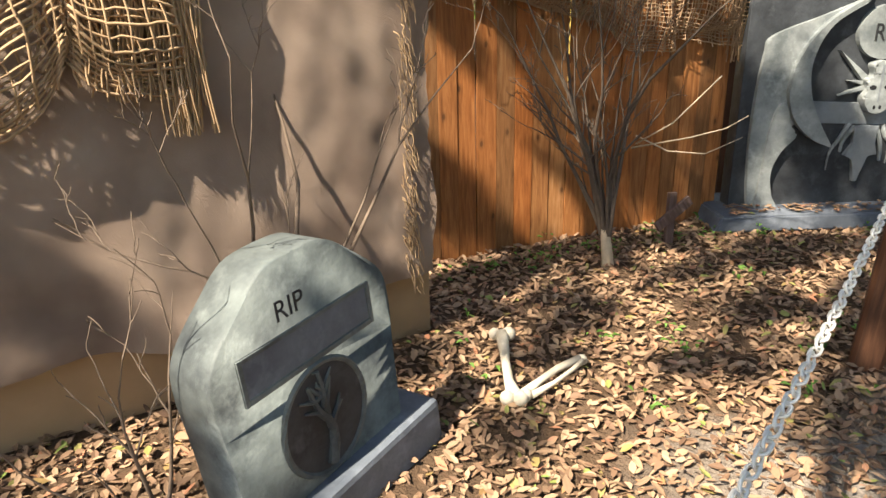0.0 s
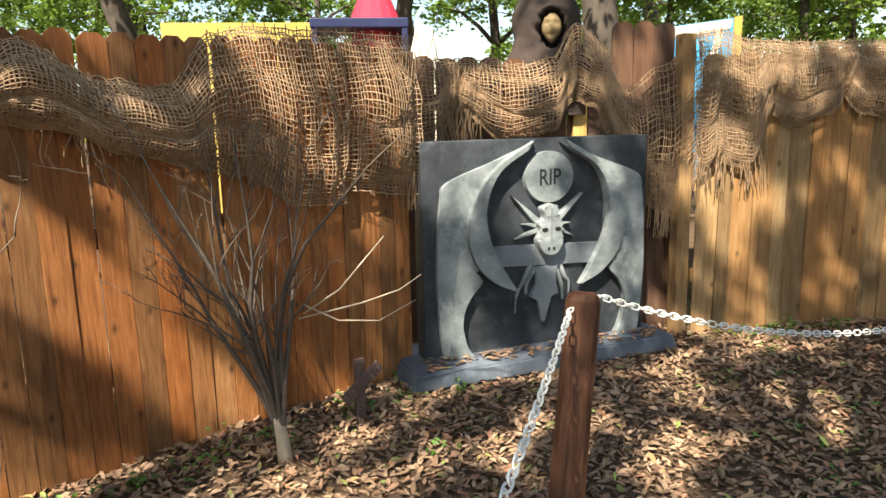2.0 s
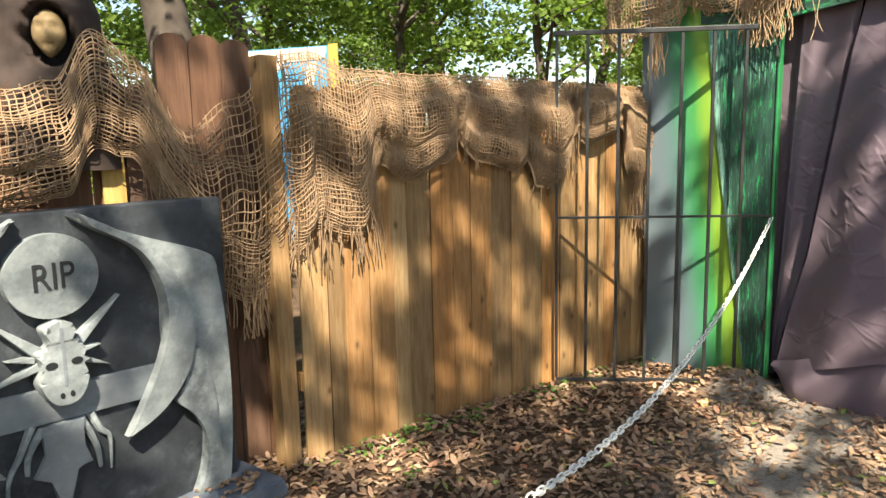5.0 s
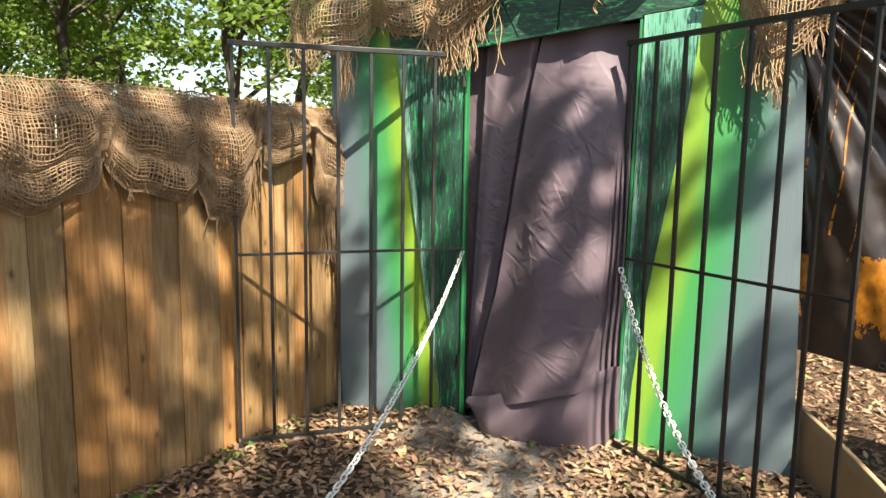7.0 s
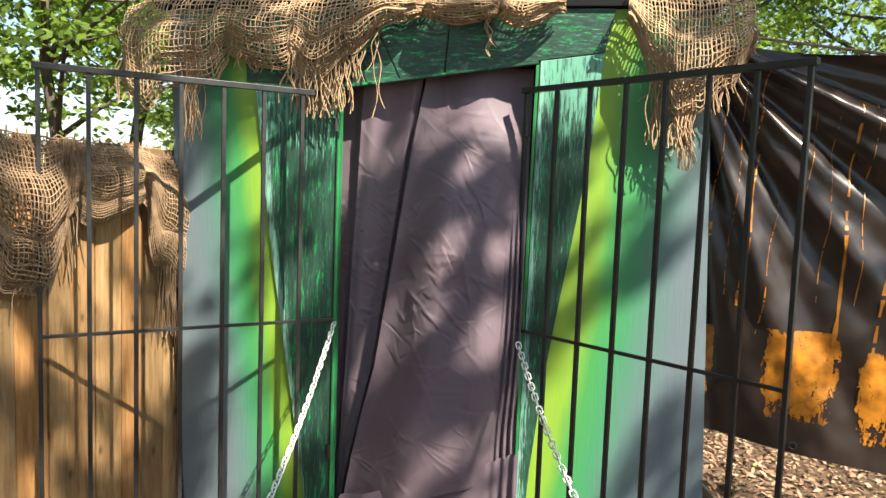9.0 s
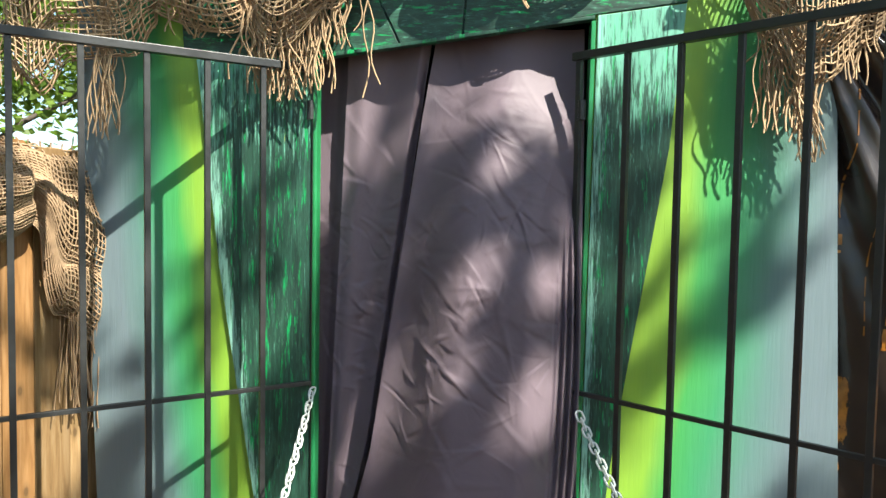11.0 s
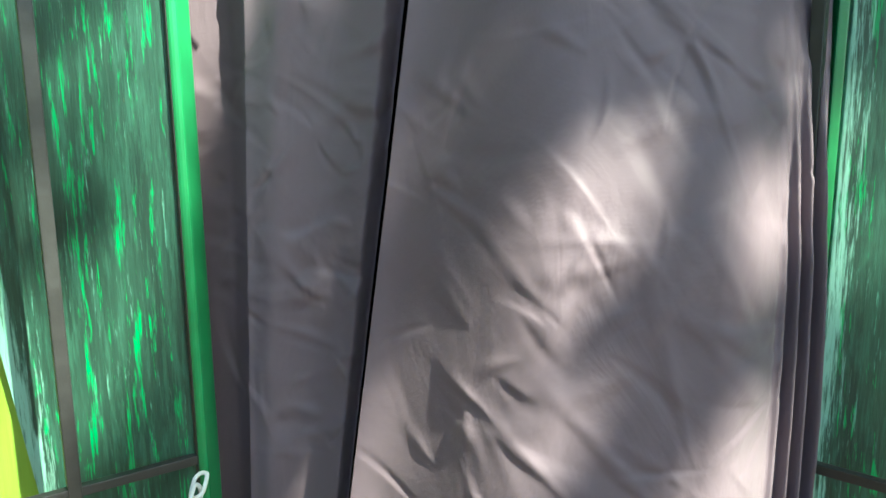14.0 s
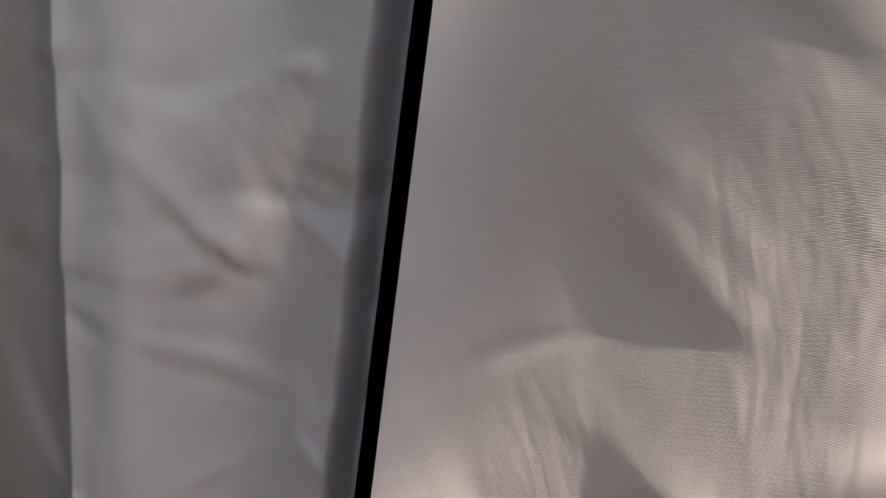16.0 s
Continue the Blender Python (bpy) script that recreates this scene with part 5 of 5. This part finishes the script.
part("timber", box((-0.012, -0.045, 1.1), (0.012, 0.045, 1.56), 0.003), M_YELLOW_WOOD, st_y)


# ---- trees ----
def leaf_cloud(name, centers, radii, per, size, rg_seed, mat, flat=0.7, sun_cuts=()):
    """Small bent leaves scattered in clumps; leaves near a cut line (point, direction, radius) are removed to pass sun.
    """
    r = np.random.RandomState(rg_seed)
    cs = np.repeat(np.array(centers), per, axis=0)
    rr = np.repeat(np.array(radii), per)[:, None]
    n = len(cs)
    g = r.normal(size=(n, 3))
    g /= np.linalg.norm(g, axis=1)[:, None]
    p = cs + g * (r.random_sample((n, 1)) ** 0.5) * rr * np.array((1, 1, flat))
    for q, d, rad in sun_cuts:
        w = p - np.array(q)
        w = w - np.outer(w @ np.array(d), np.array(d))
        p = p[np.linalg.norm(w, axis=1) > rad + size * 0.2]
    n = len(p)
    a = r.normal(size=(n, 3))
    a[:, 2] *= 0.6
    a /= np.linalg.norm(a, axis=1)[:, None]
    b = np.cross(a, r.normal(size=(n, 3)))
    b /= np.linalg.norm(b, axis=1)[:, None]
    s = size * (0.7 + 0.6 * r.random_sample((n, 1)))
    v = np.empty((n, 4, 3))
    v[:, 0], v[:, 1], v[:, 2], v[:, 3] = p - a * s * 0.5, p + b * s * 0.28, p + a * s * 0.5, p - b * s * 0.28
    me = bpy.data.meshes.new(name)
    me.vertices.add(n * 4)
    me.vertices.foreach_set("co", v.reshape(-1))
    me.loops.add(n * 4)
    me.loops.foreach_set("vertex_index", np.arange(n * 4, dtype=np.int32))
    me.polygons.add(n)
    me.polygons.foreach_set("loop_start", np.arange(0, n * 4, 4, dtype=np.int32))
    me.polygons.foreach_set("loop_total", np.full(n, 4, dtype=np.int32))
    me.materials.append(mat)
    me.update(calc_edges=True)
    return me


def tree(seed, height, spread, trunk_r, first, clumps, per, leaf, label, m):
    rg = random.Random(seed)
    root = thing("tree", label, "tree", m, "trees behind the fence")
    bm = bmesh.new()
    pts = [Vector((0, 0, -0.1))]
    lean_x, lean_y = rg.gauss(0, 0.09), rg.gauss(0, 0.09)
    for i in range(1, 9):
        pts.append(Vector((lean_x * i * height / 8 + rg.gauss(0, 0.08), lean_y * i * height / 8 + rg.gauss(0, 0.08), height * 0.85 * i / 8)))
    add_tube(bm, pts, [trunk_r * (1.25 if i == 0 else 1) * (1 - 0.8 * i / 8) for i in range(9)], 10, False)
    ends = []
    for k in range(11):
        i = rg.randint(2, 7)
        base = pts[i]
        if base.z < first:
            base = pts[min(8, i + 2)]
        a = rg.uniform(0, 2 * math.pi)
        ln = spread * rg.uniform(0.5, 1.0)
        mid = base + Vector((math.cos(a) * ln * 0.5, math.sin(a) * ln * 0.5, ln * 0.35))
        end = base + Vector((math.cos(a + 0.3) * ln, math.sin(a + 0.3) * ln, ln * rg.uniform(0.2, 0.7)))
        add_tube(bm, [base, base.lerp(mid, 0.5) + Vector((0, 0, 0.05)), mid, end], [trunk_r * 0.38, trunk_r * 0.3, trunk_r * 0.22, trunk_r * 0.06], 6, False)
        ends += [mid, end, base.lerp(end, 0.75)]
        for _ in range(2):
            e2 = mid + Vector((rg.gauss(0, 1), rg.gauss(0, 1), rg.uniform(0, 0.8))) * ln * 0.35
            add_tube(bm, [mid, mid.lerp(e2, 0.5), e2], [trunk_r * 0.16, trunk_r * 0.1, trunk_r * 0.03], 5, False)
            ends.append(e2)
    part("trunk", bm, M_BARK, root, smooth=True)
    cs, rs = [], []
    for _ in range(clumps):
        e = rg.choice(ends)
        cs.append(e + Vector((rg.gauss(0, 1), rg.gauss(0, 1), rg.gauss(0, 0.6))) * spread * 0.22)
        rs.append(rg.uniform(0.22, 0.55))
    part("crown", leaf_cloud("crown", cs, rs, per, leaf, seed, M_LEAF), None, root)
    return root


kinds = [tree(101 + i, h, s, r, f, 120, 84, 0.098, "slender oak with light green leaves behind the fence", pose(*p)) for i, (h, s, r, f, p) in enumerate((
    (7.5, 2.3, 0.11, 2.2, (-7.5, 2.5, 0)), (8.5, 2.6, 0.14, 2.6, (-5.0, 5.0, 0)), (6.5, 2.4, 0.09, 1.8, (-3.0, 6.5, 0)), (9.0, 2.8, 0.17, 3.0, (-8.5, -3.5, 0))))]
rg = random.Random(12)
spots = [(-10, 1), (-9, 5.5), (-6.5, 8), (-3.8, 9.5), (-1.2, 8.5), (-12, -1), (-12, 4), (-10, 9), (-6, 12), (-2, 13), (1.5, 9), (4, 7.5), (6.5, 6), (5, 11), (8.5, 3.5), (9, 8), (-13, -5), (-11, -8),
         (-14, -10), (-9, -11), (-16, 2), (-15, 8), (-10, 14), (2, 15), (10, 12), (-6.4, 0.2), (-4.4, 3.0), (-7, -6.8), (-5.5, -9.5), (12, 6)]
for i, (x, y) in enumerate(spots):
    copy_thing(kinds[i % 4], pose(x + rg.uniform(-0.6, 0.6), y + rg.uniform(-0.6, 0.6), 0, 0, 0, rg.uniform(0, 360)))

# big old oak close behind the brown fence
oak = tree(140, 9.0, 3.6, 0.24, 3.0, 190, 84, 0.115, "thick dark live oak trunk close behind the fence", pose(-4.5, -2.0, 0, 0, 0, 40))

# unseen oaks added on the sunny side, to break the sunlight into patches
# light patches picked from the camera's view; leaves on their sun rays are cut away
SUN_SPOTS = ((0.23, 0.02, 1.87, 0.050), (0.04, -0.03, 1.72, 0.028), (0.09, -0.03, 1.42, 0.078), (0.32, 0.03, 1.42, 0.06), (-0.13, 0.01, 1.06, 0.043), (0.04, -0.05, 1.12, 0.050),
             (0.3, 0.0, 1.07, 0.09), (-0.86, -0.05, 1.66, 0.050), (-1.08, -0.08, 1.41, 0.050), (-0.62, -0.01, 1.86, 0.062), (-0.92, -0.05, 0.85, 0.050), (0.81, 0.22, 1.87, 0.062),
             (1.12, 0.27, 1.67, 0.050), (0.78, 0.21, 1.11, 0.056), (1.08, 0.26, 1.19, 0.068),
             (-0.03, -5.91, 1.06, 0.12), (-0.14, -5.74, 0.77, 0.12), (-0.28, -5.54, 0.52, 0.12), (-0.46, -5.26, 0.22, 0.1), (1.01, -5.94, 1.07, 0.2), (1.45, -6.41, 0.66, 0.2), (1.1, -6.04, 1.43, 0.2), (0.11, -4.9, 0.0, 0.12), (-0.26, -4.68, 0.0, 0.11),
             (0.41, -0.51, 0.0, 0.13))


def shade_oak(seed, m, center, radii, clumps, per, leaf, label, door_shade=0):
    rg = random.Random(seed)
    root = thing("tree", label, "tree", m, "shade trees round the yard")
    bm = bmesh.new()
    c = Vector(center)
    top = Vector((c.x * 0.8, c.y * 0.8, c.z - 1.0))
    add_tube(bm, [Vector((0, 0, -0.1)), Vector((0.05, 0.1, 1.5)), top * 0.5, top], [0.38, 0.28, 0.24, 0.16], 12, False)
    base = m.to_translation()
    # opens the crown along the sun's line to each chosen patch
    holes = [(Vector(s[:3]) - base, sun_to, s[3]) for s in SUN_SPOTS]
    cs, rs = [], []
    # clumps added on the sun's rays to the doorway, to shade the curtain
    for k in range(door_shade):
        cs.append(Vector((-0.12 + 0.56 * ((k * 0.618) % 1.0) ** 1.4, -0.03, 0.75 + 1.25 * k / door_shade)) + sun_to * (8.4 + rg.gauss(0, 0.2)) - base)
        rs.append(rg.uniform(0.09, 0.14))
    for k in range(clumps):
        g = Vector((rg.gauss(0, 1), rg.gauss(0, 1), rg.gauss(0, 1))).normalized() * rg.random() ** 0.4
        q = c + Vector((g.x * radii[0], g.y * radii[1], g.z * radii[2]))
        cs.append(q)
        rs.append(rg.uniform(0.10, 0.27))
        if k % 20 == 0:
            add_tube(bm, [top * rg.uniform(0.55, 1.0), top.lerp(q, 0.5) + Vector((0, 0, 0.2)), q], [0.05, 0.03, 0.008], 6, False)
    part("trunk", bm, M_BARK, root, smooth=True)
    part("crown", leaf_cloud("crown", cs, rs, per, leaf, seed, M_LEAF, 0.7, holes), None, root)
    return root


shade_oak(201, pose(8.0, -8.2, 0), (-2.6, 3.03, 8.0), (3.6, 3.9, 1.2), SHADE_N, 56, 0.11, "unseen live oak added on the sunny side to dapple the light", 58)
shade_oak(202, pose(8.4, -11.4, 0), (-2.5, 2.33, 8.0), (3.0, 2.6, 1.2), 110, 56, 0.11, "unseen live oak added on the sunny side to dapple the light")
shade_oak(203, pose(2.0, -13.5, 0), (0.2, 1.0, 7.5), (3.6, 3.0, 1.6), 110, 120, 0.15, "unseen live oak added behind the path for shade")

# far woods that close the view
cs, rs = [], []
rg = random.Random(44)
for k in range(800):
    a = rg.uniform(0, 2 * math.pi)
    d = rg.uniform(22, 34)
    cs.append((math.cos(a) * d, math.sin(a) * d - 3, rg.uniform(0.0, 1.0) ** 1.3 * 9.0))
    rs.append(rg.uniform(0.6, 1.6))
woods = part("far_woods", leaf_cloud("far_woods", cs, rs, 38, 0.42, 7, M_LEAF))
tagged(woods, "distant sunlit green woods", "woods", kind="stuff")


# ---- leaf litter and weeds ----
def litter(n, seed, x0=-2.2, x1=4.2, y0=-7.0, y1=0.6):
    r = np.random.RandomState(seed)
    vs, fs, k = [], [], 0
    made = 0
    while made < n:
        x, y = r.uniform(x0, x1), r.uniform(y0, y1)
        sand = abs(x + 0.12 + 0.42 * y + 0.9 * noise.noise(Vector((x * 0.9, y * 0.9, 5))))
        if sand < 0.42 and r.random_sample() < 0.72 * smooth(0.45, 0.15, sand) * smooth(-5, -3.8, y):
            continue
        made += 1
        s = r.uniform(0.013, 0.030)
        w = s * r.uniform(0.32, 0.5)
        a = r.uniform(0, 2 * math.pi)
        tilt, curl = r.normal(0, 0.35), r.uniform(0.0, 0.5)
        z = ground_z(x, y) + r.uniform(0.002, 0.028)
        ca, sa = math.cos(a), math.sin(a)
        roll = r.normal(0, 0.4)
        for lx, ly in ((-s, 0), (-s * 0.3, w), (s * 0.45, w * 0.8), (s, 0), (s * 0.45, -w * 0.8), (-s * 0.3, -w)):
            lz = curl * abs(ly) + lx * math.sin(tilt) + ly * math.sin(roll)
            vs.append((x + lx * ca - ly * sa, y + lx * sa + ly * ca, z + max(-0.012, lz)))
        fs += [(k, k + 5, k + 4, k + 3), (k, k + 3, k + 2, k + 1)]
        k += 6
    return mesh_from("leaf_litter", vs, fs, M_LITTER)


lt = part("leaf_litter", litter(80000, 4))
tagged(lt, "dry brown and tan oak leaves covering the ground", "leaves", kind="stuff")
lt = part("leaf_litter", litter(16000, 14, 1.2, 6.0, 0.6, 4.5))
tagged(lt, "dry brown leaves on the ground behind the banner", "leaves", kind="stuff")
r = np.random.RandomState(8)
vs, fs, k = [], [], 0
for c in range(110):
    side = r.random_sample()
    if side < 0.28:
        t = r.random_sample()
        x, y = -1.15 - 0.18 * (1 - t) + abs(r.normal(0, 0.10)), -2.4 * (1 - t)
    elif side < 0.5:
        t = r.random_sample()
        x, y = -0.85 + 0.95 * t + 0.1, -4.4 - 1.45 * t + abs(r.normal(0, 0.15))
    else:
        x, y = r.uniform(-1.0, 1.6), r.uniform(-5.6, -2.0)
    for q in range(r.randint(3, 10)):
        a, s, h = r.uniform(0, 6.28), r.uniform(0.012, 0.03), r.uniform(0.01, 0.07)
        px, py = x + r.normal(0, 0.03), y + r.normal(0, 0.03)
        pz = ground_z(px, py) + h
        ca, sa = math.cos(a) * s, math.sin(a) * s
        vs += [(px, py, pz - 0.006), (px + ca - sa * 0.4, py + sa + ca * 0.4, pz + 0.006), (px + ca * 1.7, py + sa * 1.7, pz), (px + ca + sa * 0.4, py + sa - ca * 0.4, pz + 0.006)]
        fs.append((k, k + 1, k + 2, k + 3))
        k += 4
wd = part("weeds", mesh_from("weeds", vs, fs, M_WEED))
tagged(wd, "small green weeds among the fallen leaves", "weeds", kind="stuff")
# leaves lying on the plinth of the large tombstone and on the roof netting
vs, fs, k = [], [], 0
for c in range(170):
    lx, ly = r.uniform(-0.05, 1.5), r.uniform(-0.20, -0.03)
    p = TS @ Vector((lx, ly, 0.105 + r.uniform(0, 0.012)))
    a, s = r.uniform(0, 6.28), r.uniform(0.018, 0.038)
    ca, sa = math.cos(a) * s, math.sin(a) * s
    vs += [(p.x - ca, p.y - sa, p.z), (p.x - sa * 0.45, p.y + ca * 0.45, p.z + 0.006), (p.x + ca, p.y + sa, p.z + 0.002), (p.x + sa * 0.45, p.y - ca * 0.45, p.z + 0.006)]
    fs.append((k, k + 1, k + 2, k + 3))
    k += 4
pl = part("plinth_leaves", mesh_from("plinth_leaves", vs, fs, M_LITTER))
tagged(pl, "dry leaves lying on the tombstone plinth", "leaves", kind="stuff")
